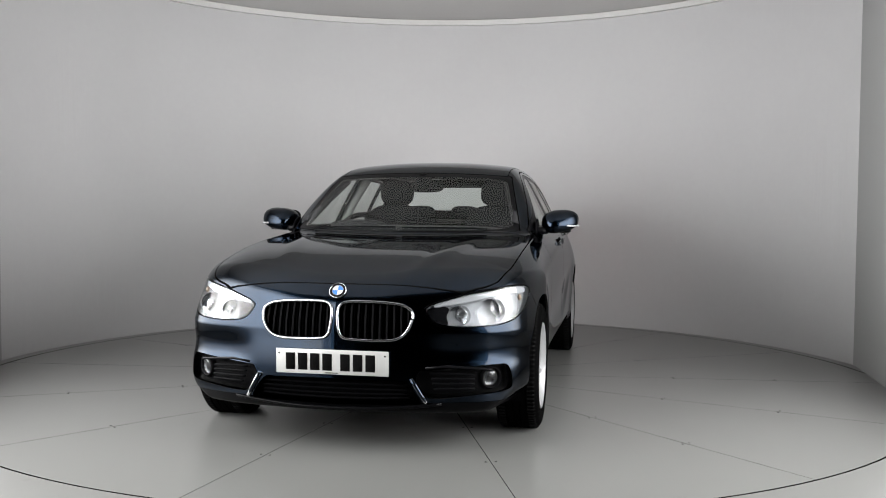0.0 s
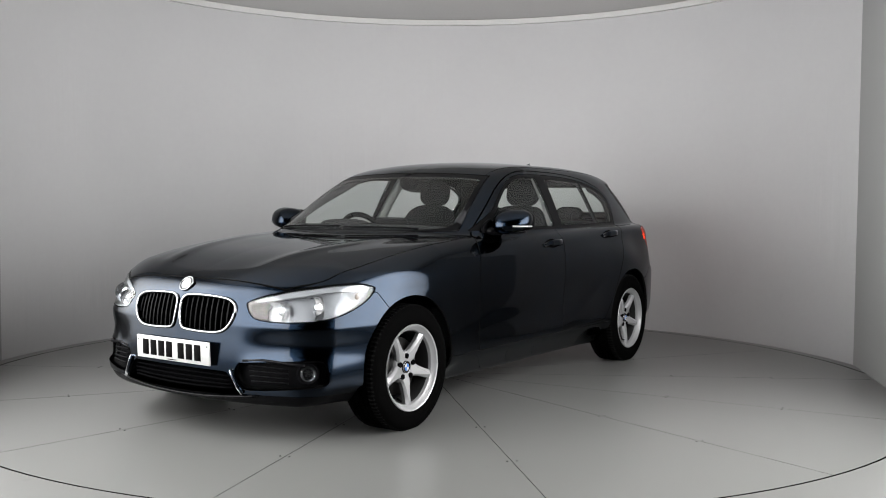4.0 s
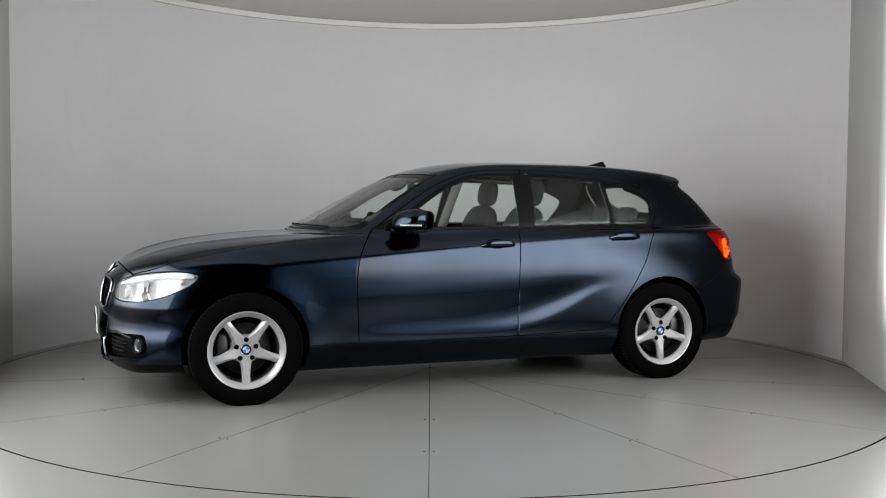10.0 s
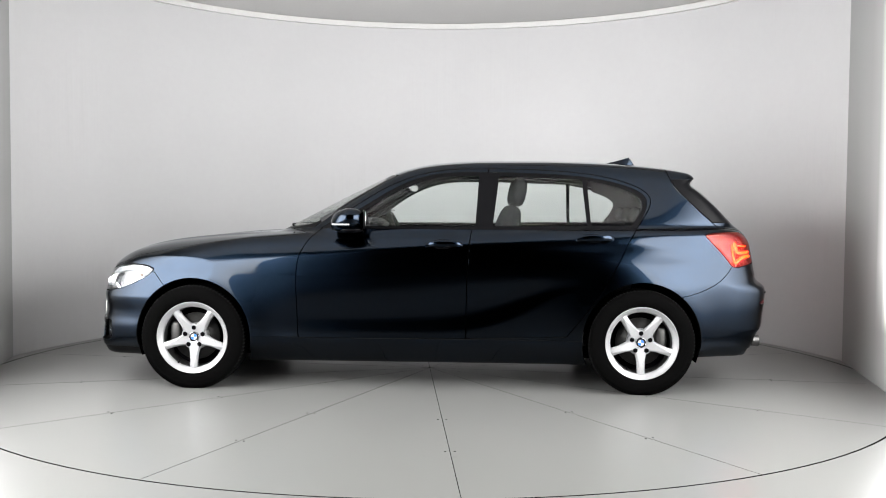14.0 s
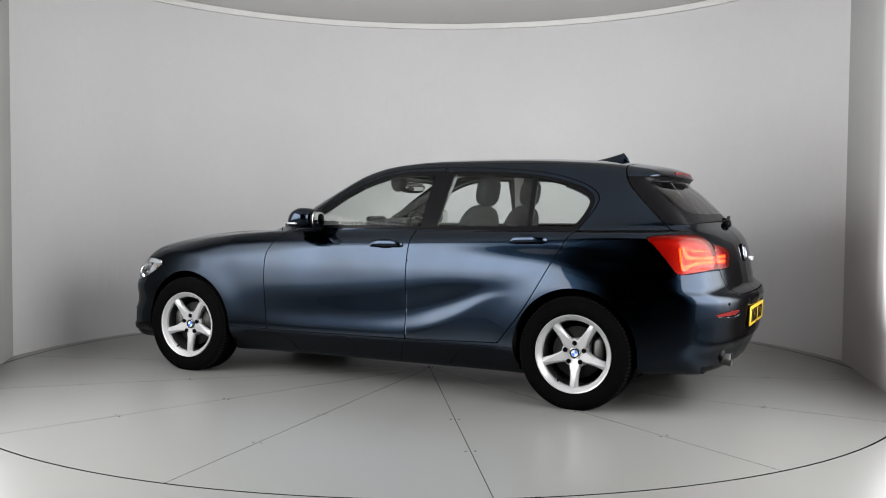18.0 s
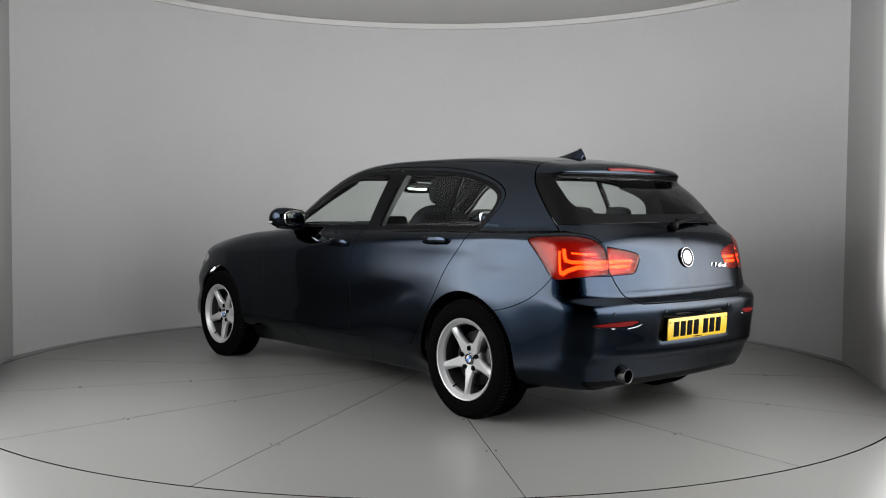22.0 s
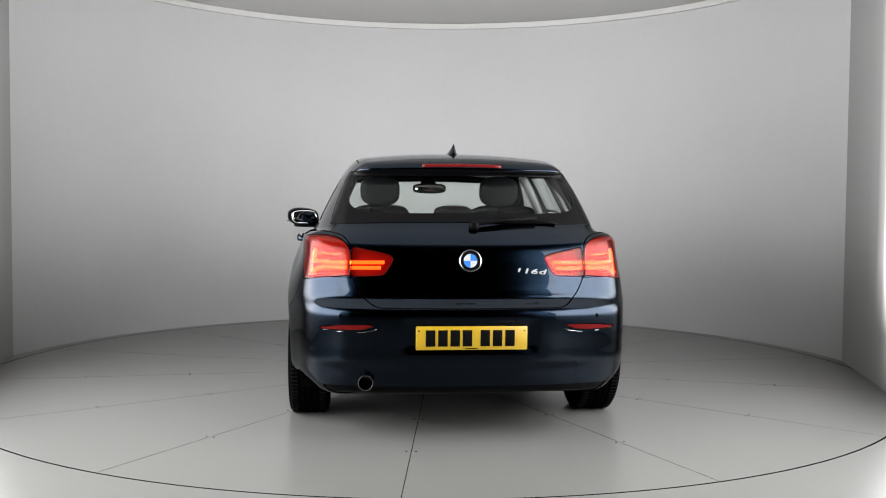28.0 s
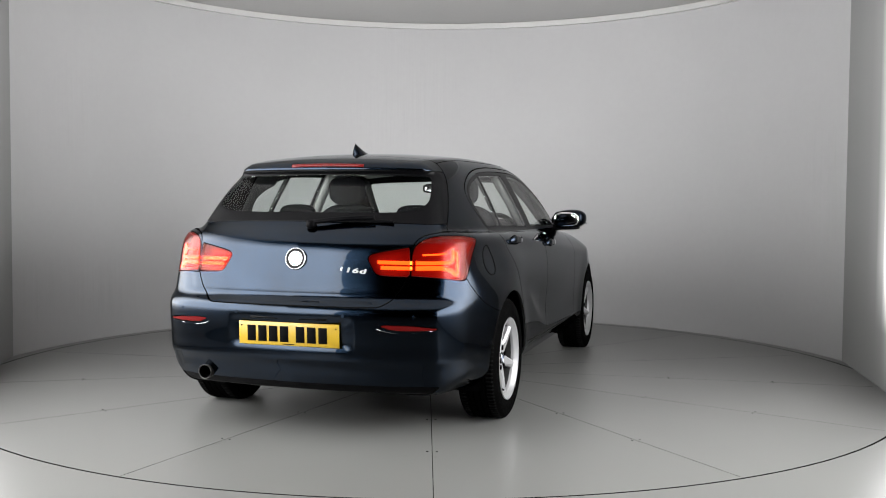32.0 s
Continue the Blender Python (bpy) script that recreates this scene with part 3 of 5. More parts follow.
def sheet(v, tri, both, rim=0.012, inward=0.0):
    """A panel's mesh data: points, faces and normals, with its edges turned in. both: joined over the middle with its mirror image."""
    n = slope(v)
    n /= np.maximum(np.linalg.norm(n, axis=1), 1e-6)[:, None]
    mid = np.abs(v[:, 1]) < 1e-4
    if both:
        v = v.copy()
        v[mid, 1] = 0
        n[mid, 1] = 0
        side = np.where(mid, np.arange(len(v)), len(v) + np.cumsum(~mid) - 1)
        v2, n2 = v[~mid] * (1, -1, 1), n[~mid] * (1, -1, 1)
        tri = np.concatenate([tri, side[tri][:, ::-1]])
        v, n = np.concatenate([v, v2]), np.concatenate([n, n2])
    v = v - n * inward
    if rim:
        e = np.concatenate([tri[:, [0, 1]], tri[:, [1, 2]], tri[:, [2, 0]]])
        code = np.minimum(e[:, 0], e[:, 1]) * len(v) + np.maximum(e[:, 0], e[:, 1])
        _, first, times = np.unique(code, return_index=True, return_counts=True)
        rim_e = e[first[times == 1]]
        ids = np.unique(rim_e)
        where = np.zeros(len(v), int)
        where[ids] = np.arange(len(ids))
        out = np.zeros((len(ids), 3))
        side = np.cross(v[rim_e[:, 1]] - v[rim_e[:, 0]], n[rim_e[:, 0]])
        np.add.at(out, where[rim_e[:, 0]], side)
        np.add.at(out, where[rim_e[:, 1]], side)
        out /= np.maximum(np.linalg.norm(out, axis=1), 1e-9)[:, None]
        b = len(v)
        soft = 0.5 * out + 0.6 * n[ids]
        v = np.concatenate([v, v[ids], v[ids] - n[ids] * rim])
        n = np.concatenate([n, soft, out])
        a, c = b + where[rim_e[:, 0]], b + where[rim_e[:, 1]]
        k = len(ids)
        tri = np.concatenate([tri, np.stack([a, a + k, c], 1), np.stack([c, a + k, c + k], 1)])
    return v, tri, n


# the upper tailgate's edge along the pillar: how far back it lies, by height
GATE_EDGE = curve((0.9, 1.93), (0.95, 1.872), (1.027, 1.785), (1.139, 1.668), (1.253, 1.567), (1.30, 1.546), (1.34, 1.534), (1.45, 1.525), soft=0.01)


class Skin:
    """What is left of the half net as panels are cut out of it."""

    def __init__(self, v, tri):
        self.v, self.tri = v, tri

    def take(self, where, gap=0.004):
        """Cut out the region where(x, s, z) < 0, and leave a joint round it."""
        d = where(*self.v.T)
        got = cut(self.v, self.tri, d + gap / 2)
        self.v, self.tri = cut(self.v, self.tri, gap / 2 - d)
        return got


def side_region(points, lo=0.3, times=2):
    p = rounded(points, times) if times else points
    return lambda x, s, z: np.maximum(outline(x, z, p), lo - s)


def front_region(points, x_to):
    p = rounded(points)
    return lambda x, s, z: np.maximum(outline(s, z, p), x - x_to)


def rear_region(points, x_from):
    p = rounded(points)
    return lambda x, s, z: np.maximum(outline(s, z, p), x_from - x)


def nose_region(points, x_to):
    """Outlines that run round the front corners."""
    p = rounded(points)
    return lambda x, s, z: np.maximum(outline(s + 0.5 * (x + 2.1), z, p), x - x_to)


def tail_region(points, x_from):
    """Outlines that run round the rear corners."""
    p = rounded(points)
    return lambda x, s, z: np.maximum(outline(s + 0.7 * (2.1 - x), z, p), x_from - x)


def on_body(points, inset=0.0):
    """Points near the body, moved onto it and then inwards."""
    p = settle(np.array(points, float), 8)
    n = slope(p)
    return p - inset * n / np.linalg.norm(n, axis=1)[:, None]


# outlines of the panels and openings; a corner given twice stays sharp
WINDSCREEN = ((-0.3, 0.964), (0.25, 0.965), (0.55, 0.968), (0.672, 0.972), (0.672, 0.972), (0.615, 1.15), (0.560, 1.300), (0.560, 1.300), (0.30, 1.318), (-0.3, 1.326))
FRONT_GLASS = ((-0.47, 0.99), (-0.47, 0.99), (0.352, 0.992), (0.352, 0.992), (0.372, 1.302), (0.372, 1.302), (0.15, 1.302), (-0.035, 1.255), (-0.205, 1.165), (-0.325, 1.078))
REAR_GLASS = ((0.461, 0.994), (0.461, 0.994), (0.50, 1.302), (0.50, 1.302), (1.004, 1.286), (1.004, 1.286), (1.026, 1.003), (1.026, 1.003))
QUARTER_GLASS = ((1.052, 1.004), (1.052, 1.004), (1.036, 1.280), (1.036, 1.280), (1.216, 1.243), (1.33, 1.195), (1.372, 1.150), (1.35, 1.08), (1.296, 1.006), (1.296, 1.006))
WINDOW_BAND = ((-0.60, 0.972), (-0.60, 0.972), (-0.34, 1.095), (-0.21, 1.185), (-0.04, 1.275), (0.14, 1.320), (0.44, 1.324), (0.75, 1.318), (1.03, 1.300), (1.24, 1.256), (1.36, 1.208), (1.402, 1.155), (1.37, 1.06), (1.315, 0.976), (1.315, 0.976), (0.9, 0.975), (0.3, 0.972))
FRONT_DOOR = ((-0.722, 0.76), (-0.71, 0.45), (-0.704, 0.315), (-0.704, 0.315), (0.302, 0.322), (0.302, 0.322), (0.306, 0.70), (0.318, 0.90), (0.35, 1.05), (0.437, 1.346), (0.437, 1.346), (0.14, 1.342), (-0.14, 1.262), (-0.40, 1.10), (-0.58, 0.975), (-0.66, 0.90))
REAR_DOOR = ((0.302, 0.322), (0.302, 0.322), (0.306, 0.70), (0.318, 0.90), (0.35, 1.05), (0.437, 1.346), (0.437, 1.346), (0.75, 1.342), (1.04, 1.32), (1.25, 1.276), (1.39, 1.215), (1.43, 1.15), (1.36, 1.03), (1.29, 0.95), (1.195, 0.764), (1.06, 0.54), (0.94, 0.39), (0.90, 0.340), (0.90, 0.340))
BONNET_EDGE = ((-1.982, -0.3), (-1.980, 0.10), (-1.970, 0.30), (-1.955, 0.45), (-1.925, 0.56), (-1.925, 0.56), (-1.824, 0.690), (-1.722, 0.722), (-1.567, 0.746), (-1.007, 0.758), (-0.74, 0.750), (-0.665, 0.735), (-0.70, 0.68), (-0.78, 0.58), (-0.87, 0.40), (-0.935, 0.15), (-0.945, -0.3))
HEADLAMP = ((0.442, 0.652), (0.442, 0.652), (0.485, 0.674), (0.616, 0.706), (0.752, 0.727), (0.93, 0.746), (1.03, 0.742), (1.08, 0.722), (1.08, 0.712), (1.047, 0.662), (0.97, 0.612), (0.867, 0.582), (0.68, 0.571), (0.57, 0.575), (0.49, 0.585), (0.457, 0.618))
KIDNEY = ((0.010, 0.63), (0.020, 0.660), (0.045, 0.676), (0.10, 0.681), (0.275, 0.681), (0.328, 0.668), (0.360, 0.636), (0.338, 0.563), (0.295, 0.518), (0.225, 0.506), (0.06, 0.510), (0.030, 0.522), (0.016, 0.56))
FOG_VENT = ((0.41, 0.380), (0.41, 0.380), (0.535, 0.388), (0.84, 0.404), (0.88, 0.392), (0.902, 0.30), (0.868, 0.281), (0.69, 0.270), (0.483, 0.255), (0.43, 0.262), (0.38, 0.34))
LOW_INTAKE = ((-0.3, 0.338), (0.30, 0.338), (0.338, 0.330), (0.385, 0.262), (0.40, 0.238), (0.38, 0.226), (-0.3, 0.214))
TAIL_OUTER = ((1.055, 0.948), (1.03, 0.960), (0.96, 0.968), (0.79, 0.972), (0.70, 0.960), (0.632, 0.930), (0.603, 0.885), (0.594, 0.784), (0.594, 0.784), (0.78, 0.772), (0.90, 0.757), (0.935, 0.762), (0.958, 0.80), (0.995, 0.865), (1.035, 0.92))
TAIL_INNER = ((0.598, 0.919), (0.598, 0.919), (0.453, 0.897), (0.385, 0.882), (0.368, 0.866), (0.382, 0.833), (0.405, 0.792), (0.43, 0.783), (0.588, 0.779), (0.588, 0.779))
TAIL_GLASS = ((-0.3, 1.035), (0.40, 1.030), (0.60, 1.022), (0.80, 1.024), (0.80, 1.024), (0.80, 1.15), (0.80, 1.282), (0.80, 1.282), (0.3, 1.288), (-0.3, 1.291))
TAIL_PANE = ((-0.3, 1.078), (0.40, 1.075), (0.525, 1.088), (0.572, 1.125), (0.562, 1.19), (0.538, 1.252), (0.515, 1.262), (0.3, 1.266), (-0.3, 1.268))
SCREEN_PANE = ((-0.3, 0.972), (0.30, 0.973), (0.55, 0.979), (0.630, 0.992), (0.634, 1.03), (0.590, 1.15), (0.548, 1.262), (0.530, 1.280), (0.30, 1.292), (-0.3, 1.300))
TAILGATE = ((-0.3, 0.637), (0.40, 0.638), (0.448, 0.642), (0.51, 0.69), (0.556, 0.78), (0.560, 0.86), (0.562, 0.94), (0.62, 0.985), (0.85, 0.995), (0.85, 0.995), (0.85, 1.42), (0.85, 1.42), (-0.3, 1.42))
REAR_BUMPER = ((1.4, 0.56), (1.597, 0.588), (1.70, 0.62), (1.79, 0.664), (1.86, 0.73), (1.885, 0.775), (2.4, 0.775), (2.4, 0.0), (1.4, 0.0))
FRONT_BUMPER = ((-2.4, 0.0), (-1.48, 0.0), (-1.48, 0.575), (-1.513, 0.611), (-1.560, 0.668), (-1.600, 0.722), (-1.68, 0.80), (-2.4, 0.80))
REFLECTOR = ((0.442, 0.556), (0.47, 0.563), (0.66, 0.556), (0.712, 0.545), (0.695, 0.535), (0.50, 0.533))


def box_part(name, size, at, mat, parent, bevel=0.0, label="", turn=None, steps=2):
    return part(name, box(*size, at, bevel, steps, turn), mat, parent, label)


def bulge(size, at, power=2.6, rows=14, cols=24, turn=None):
    """A rounded block, between an ellipsoid and a box."""
    verts, faces = [], []

    def soft(c):
        return math.copysign(abs(c) ** (2 / power), c)
    for i in range(rows + 1):
        b = math.pi * (i / rows - 0.5)
        for j in range(cols):
            a = 2 * math.pi * j / cols
            p = Vector((soft(math.cos(b)) * soft(math.cos(a)) * size[0] / 2, soft(math.cos(b)) * soft(math.sin(a)) * size[1] / 2, soft(math.sin(b)) * size[2] / 2))
            if turn is not None:
                p = turn @ p
            verts.append(p + Vector(at))
    for i in range(rows):
        for j in range(cols):
            k = (j + 1) % cols
            faces.append((i * cols + j, i * cols + k, (i + 1) * cols + k, (i + 1) * cols + j))
    return verts, faces


def tilt_y(deg):
    return Matrix.Rotation(radians(deg), 4, "Y")


def emblem(name, at, face, r, parent):
    """A round badge: a chrome ring, and a disc in plain blue and white quarters."""
    lean = Vector(face).to_track_quat("Z", "X").to_matrix().to_4x4()
    m = Matrix.Translation(at) @ lean
    base = part(name, tube(r, 0.008, m, r * 0.97, 40), BLACK_GLOSS, parent, "round badge with blue and white quarters")
    verts, faces = [], []
    for i in range(40):
        a = 2 * math.pi * i / 40
        for q, h in ((r * 0.99, 0.003), (r * 0.97, 0.007), (r * 0.90, 0.007), (r * 0.88, 0.0045)):
            verts.append(m @ Vector((q * math.cos(a), q * math.sin(a), h)))
    for i in range(40):
        for k in range(3):
            j = (i + 1) % 40
            faces.append((4 * i + k, 4 * j + k, 4 * j + k + 1, 4 * i + k + 1))
    part_of("badge_ring", (verts, faces), CHROME, base)
    verts, faces = [], []
    for i in range(40):
        a = 2 * math.pi * i / 40
        for q in (0.66, 0.60):
            verts.append(m @ Vector((q * r * math.cos(a), q * r * math.sin(a), 0.0062)))
    faces = [(2 * i, 2 * ((i + 1) % 40), 2 * ((i + 1) % 40) + 1, 2 * i + 1) for i in range(40)]
    part_of("badge_inner_ring", (verts, faces), CHROME, base)
    for k in range(4):
        verts = [m @ Vector((0, 0, 0.0058))] + [m @ Vector((0.6 * r * math.cos(a), 0.6 * r * math.sin(a), 0.0058)) for a in [math.pi / 2 * (k + i / 8) for i in range(9)]]
        part_of("badge_quarter", (verts, [tuple([0, i + 1, i + 2]) for i in range(8)]), BADGE_BLUE if k % 2 else BADGE_WHITE, base)
    return base


def plate(name, at, lean, mat, parent, flip):
    """A number plate whose letters are plain bars."""
    m = Matrix.Translation(at) @ Matrix.Rotation(radians(lean), 4, "Y")
    base = part(name, box(0.008, 0.52, 0.111, (0, 0, 0), 0.003, 2), mat, parent, "number plate with dark bars for characters", m)
    x = -0.0047 if flip else 0.0047
    hand = -1 if flip else 1
    for i, y in enumerate((-0.192, -0.135, -0.078, -0.021, 0.062, 0.12, 0.178)):
        part("plate_bar", box(0.0016, 0.044, 0.076, (x, hand * y, 0.0), 0.0006, 1), PLATE_INK, base)
    for y in (-0.245, 0.245):
        part("plate_screw", tube(0.004, 0.003, Matrix.Translation((x, y, 0.035)) @ Matrix.Rotation(math.pi / 2, 4, "Y"), None, 10), BLACK_PLASTIC, base)
    part("plate_imprint", box(0.0016, 0.06, 0.004, (x, 0, -0.048)), PLATE_INK, base)
    return base


def car_body(car):
    v, tri = body_half()
    v, tri = cut(v, tri, -v[:, 1])
    v[np.abs(v[:, 1]) < 1e-6, 1] = 0
    skin = Skin(v, tri)
    whole = (v, tri)

    def wheel_hole(x, s, z):
        d = np.minimum(np.hypot(x - HUBS[0], z - HUB_Z), np.hypot(x - HUBS[1], z - HUB_Z)) - ARCH_R
        return np.maximum(d, 0.42 - s)

    def put(name, got, mat, label="", both=False, rim=0.012, inward=0.0, parents=(car, car)):
        made = []
        for hand, parent in ((1, parents[0]),) if both else ((1, parents[0]), (-1, parents[1])):
            a, t, n = sheet(got[0], got[1], both, rim, inward)
            skin_faces = len(got[1]) * (2 if both else 1)
            if hand < 0:
                a, t, n = a * (1, -1, 1), t[:, ::-1], n * (1, -1, 1)
            me = mesh_of(name, a, t, mat, n)
            if mat == PAINT:                      # turned-in edges get a near-black colour, painted shade for the joints
                me.materials.append(SEAM)
                for q in me.polygons[skin_faces:]:
                    q.material_index = 1
            made.append(part(name, me, mat, parent, label))
        return made

    def patch(where):
        return cut(*whole, where(*whole[0].T))

    skin.take(wheel_hole, 0)
    kidney_hole = skin.take(front_region(KIDNEY, -1.9), 0.0)
    headlamp = skin.take(nose_region(HEADLAMP, -1.5), 0.006)
    fog = skin.take(nose_region(FOG_VENT, -1.7), 0.003)
    intake = skin.take(front_region(LOW_INTAKE, -1.7), 0.003)
    ws = skin.take(lambda x, s, z: np.maximum(np.maximum(outline(s, z, rounded(WINDSCREEN)), x - 0.5), -0.98 - x), 0.006)
    glass_f = skin.take(side_region(FRONT_GLASS), 0.004)
    glass_r = skin.take(side_region(REAR_GLASS), 0.004)
    glass_q = skin.take(side_region(QUARTER_GLASS), 0.004)
    band = skin.take(side_region(WINDOW_BAND), 0.003)
    tg = skin.take(lambda x, s, z: np.maximum(rear_region(TAIL_GLASS, 1.45)(x, s, z), 0.75 * (GATE_EDGE(z) + 0.004 - x)), 0.005)
    tail_out = skin.take(tail_region(TAIL_OUTER, 1.6), 0.005)
    tail_in = skin.take(tail_region(TAIL_INNER, 1.9), 0.005)
    reflector = skin.take(rear_region(REFLECTOR, 1.9), 0.004)

    shell = Skin(skin.v, skin.tri)
    put("body_shell", (shell.v, shell.tri), DARK, "dark inner shell behind the panel joints", True, inward=0.016, rim=0)
    bonnet, = put("bonnet", skin.take(lambda x, s, z: np.maximum(outline(x, s, rounded(BONNET_EDGE)), 0.66 - z), 0.006), PAINT, "long dark blue bonnet", True)
    doors_f = put("front_door", skin.take(side_region(FRONT_DOOR), 0.006), PAINT, "dark blue front door")
    doors_r = put("rear_door", skin.take(side_region(REAR_DOOR), 0.006), PAINT, "dark blue rear door")
    gate, = put("tailgate", skin.take(lambda x, s, z: np.maximum(rear_region(TAILGATE, 1.4)(x, s, z), 0.75 * (GATE_EDGE(z) - x)), 0.006), PAINT, "dark blue tailgate with a roof spoiler", True)
    nose_line = rounded(FRONT_BUMPER, 1)
    bumper_f, = put("front_bumper", skin.take(lambda x, s, z: np.maximum(np.maximum(outline(x, z, nose_line), np.minimum(z - 0.70, s - 0.57)), 0.236 - z), 0.004), PAINT, "dark blue front bumper", True)
    # black lip, drawn higher so its colour also shades the paint below the vents
    put("front_apron", skin.take(lambda x, s, z: np.maximum(outline(x, z, nose_line), z - 0.234), 0.003), TRIM_BLACK, "black lower lip and darkened underside of the front bumper", True, inward=0.006, parents=(bumper_f, bumper_f))
    tail_line = rounded(REAR_BUMPER, 1)
    bumper_r, = put("rear_bumper", skin.take(lambda x, s, z: np.maximum(np.maximum(outline(x, z, tail_line), z - 0.775), -np.maximum(z - 0.262, 2.0 - x)), 0.004), PAINT, "dark blue rear bumper", True)
    put("rear_diffuser", skin.take(lambda x, s, z: np.maximum(2.0 - x, z - 0.264), 0.004), TRIM_BLACK, "black lower bumper apron", True, inward=0.008, parents=(bumper_r, bumper_r))
    put("sill", skin.take(lambda x, s, z: np.maximum(np.abs(x) - 1.1, z - 0.318), 0.004), PAINT)
    roof, = put("roof", skin.take(lambda x, s, z: np.maximum(np.maximum(s - 0.535 + 0.02 * np.clip(x - 0.6, 0, 1), 1.2 - z), 0.4 * (-0.6 - x)), 0.005), PAINT, "dark blue roof", True)
    put("front_wing", cut(skin.v, skin.tri, skin.v[:, 0] + 0.45), PAINT)
    put("rear_quarter_panel", cut(skin.v, skin.tri, -skin.v[:, 0] - 0.45), PAINT)

    pane = cut(*ws, outline(ws[0][:, 1], ws[0][:, 2], rounded(SCREEN_PANE)))
    rest = cut(*ws, -outline(ws[0][:, 1], ws[0][:, 2], rounded(SCREEN_PANE)))
    screen, = put("windscreen", pane, GLASS, "clear curved windscreen", True, rim=0)
    put("windscreen_border", rest, TRIM_BLACK, "black printed border of the windscreen", True, parents=(screen, screen))
    put("front_door_glass", glass_f, GLASS, inward=0.004, parents=doors_f)
    put("rear_door_glass", glass_r, GLASS, inward=0.004, parents=doors_r)
    put("quarter_glass", glass_q, GLASS, inward=0.004, parents=doors_r)
    put("window_trim", band, TRIM_BLACK, "gloss black window surround", inward=0.002, rim=0.02)
    pane = cut(*tg, outline(tg[0][:, 1], tg[0][:, 2], rounded(TAIL_PANE)))
    rest = cut(*tg, -outline(tg[0][:, 1], tg[0][:, 2], rounded(TAIL_PANE)))
    rear_pane, = put("tailgate_glass", pane, DARK_GLASS, "dark tinted tailgate glass", True, rim=0, parents=(gate, gate))
    # the top of the border also blackens the spoiler's underside, hiding a highlight
    put("glass_border", rest, TRIM_BLACK, "black printed border of the glass and darkened spoiler underside", True, parents=(rear_pane, rear_pane))

    # lamps at the front: a bright housing, two bowls with a lit half-ring, and the lens
    housings = put("headlamp", headlamp, LAMP_SILVER, "clear-lensed headlamp with twin round reflectors", rim=-0.042, inward=0.045)
    put("lens", headlamp, CLEAR, rim=0.008, parents=housings)
    brow = patch(lambda x, s, z: np.maximum(outline(s + 0.5 * (x + 2.1), z, rounded(((0.50, 0.676), (0.50, 0.676), (0.62, 0.702), (0.75, 0.723), (0.93, 0.742), (1.03, 0.738), (1.07, 0.712), (1.02, 0.704), (0.93, 0.716), (0.75, 0.698), (0.60, 0.675), (0.47, 0.658)))), x + 1.5))
    shade = patch(lambda x, s, z: np.maximum(outline(s + 0.5 * (x + 2.1), z, rounded(((0.455, 0.655), (0.455, 0.655), (0.55, 0.672), (0.575, 0.655), (0.545, 0.62), (0.565, 0.582), (0.50, 0.588), (0.465, 0.618)))), x + 1.5))
    put("lamp_bezel", shade, BLACK_PLASTIC, inward=0.022, rim=0.02, parents=housings)
    put("lamp_brow", brow, BROW_WHITE, inward=0.012, rim=0.02, parents=housings)
    for hand, housing in ((1, housings[0]), (-1, housings[1])):
        for qx, qs, qz, r in ((-1.955, 0.555, 0.625, 0.040), (-1.850, 0.690, 0.635, 0.050)):
            c = Vector(on_body([(qx, hand * qs, qz)], 0.038)[0])
            m = Matrix.Translation(c) @ Matrix.Rotation(radians(90 + hand * (18 if r < 0.045 else 30)), 4, "Z")
            verts, faces = spun([(0.006, 0.018), (r * 0.45, 0.012), (r * 0.8, -0.002), (r, -0.018), (r * 1.12, -0.018), (r * 1.12, 0.02)], 28)
            bowl = part_of("reflector_bowl", ([m @ Vector(p) for p in verts], faces), LAMP_BOWL, housing)
            verts, faces = bulge((0.19 * r * 2, 0.02, 0.19 * r * 2), (0, 0.002, 0), 2, 8, 16)
            part_of("bulb", ([m @ Vector(p) for p in verts], faces), LAMP_SILVER, bowl)
            arc = [m @ Vector((r * 0.86 * math.cos(a), -0.012, r * 0.86 * math.sin(a))) for a in [math.pi * (1.1 + 0.8 * i / 14) for i in range(15)]]
            part_of("light_ring", sweep(arc, 0.0065, 8), LIT_WHITE, bowl)
        c = on_body([(-1.70, hand * 0.785, 0.690), (-1.665, hand * 0.80, 0.680)], 0.02)
        part_of("indicator_bulb", bulge((0.03, 0.02, 0.03), c.mean(0), 2, 8, 12), AMBER, housing)

    # kidney grilles: dark backing, upright slats and a chrome ring each
    ring_pts = rounded(KIDNEY, 3)
    for hand in (1, -1):
        edge = on_body([(-2.05, hand * a, b) for a, b in ring_pts], -0.004)
        verts, faces = sweep([tuple(p) for p in edge], 0.0068, 8, True)
        kid = part_of("kidney_grille", (verts, faces), CHROME, bumper_f, "chrome-ringed oval grille with upright black slats")
        for i in range(10):
            y = 0.040 + i * 0.0325
            zs = [q for q in np.arange(0.505, 0.684, 0.004) if outline(np.array([y]), np.array([q]), ring_pts)[0] < -0.004]
            if len(zs) < 3:
                continue
            line = on_body([(-2.05, hand * y, q) for q in np.linspace(zs[0], zs[-1], 7)], 0.010)
            verts, faces = [], []
            for p in line:
                for dx, dy in ((0, -0.004), (0, 0.004), (0.034, 0.003), (0.034, -0.003)):
                    verts.append((p[0] + dx, p[1] + dy, p[2]))
            for k in range(6):
                for q in range(4):
                    w = (q + 1) % 4
                    faces.append((4 * k + q, 4 * k + w, 4 * k + 4 + w, 4 * k + 4 + q))
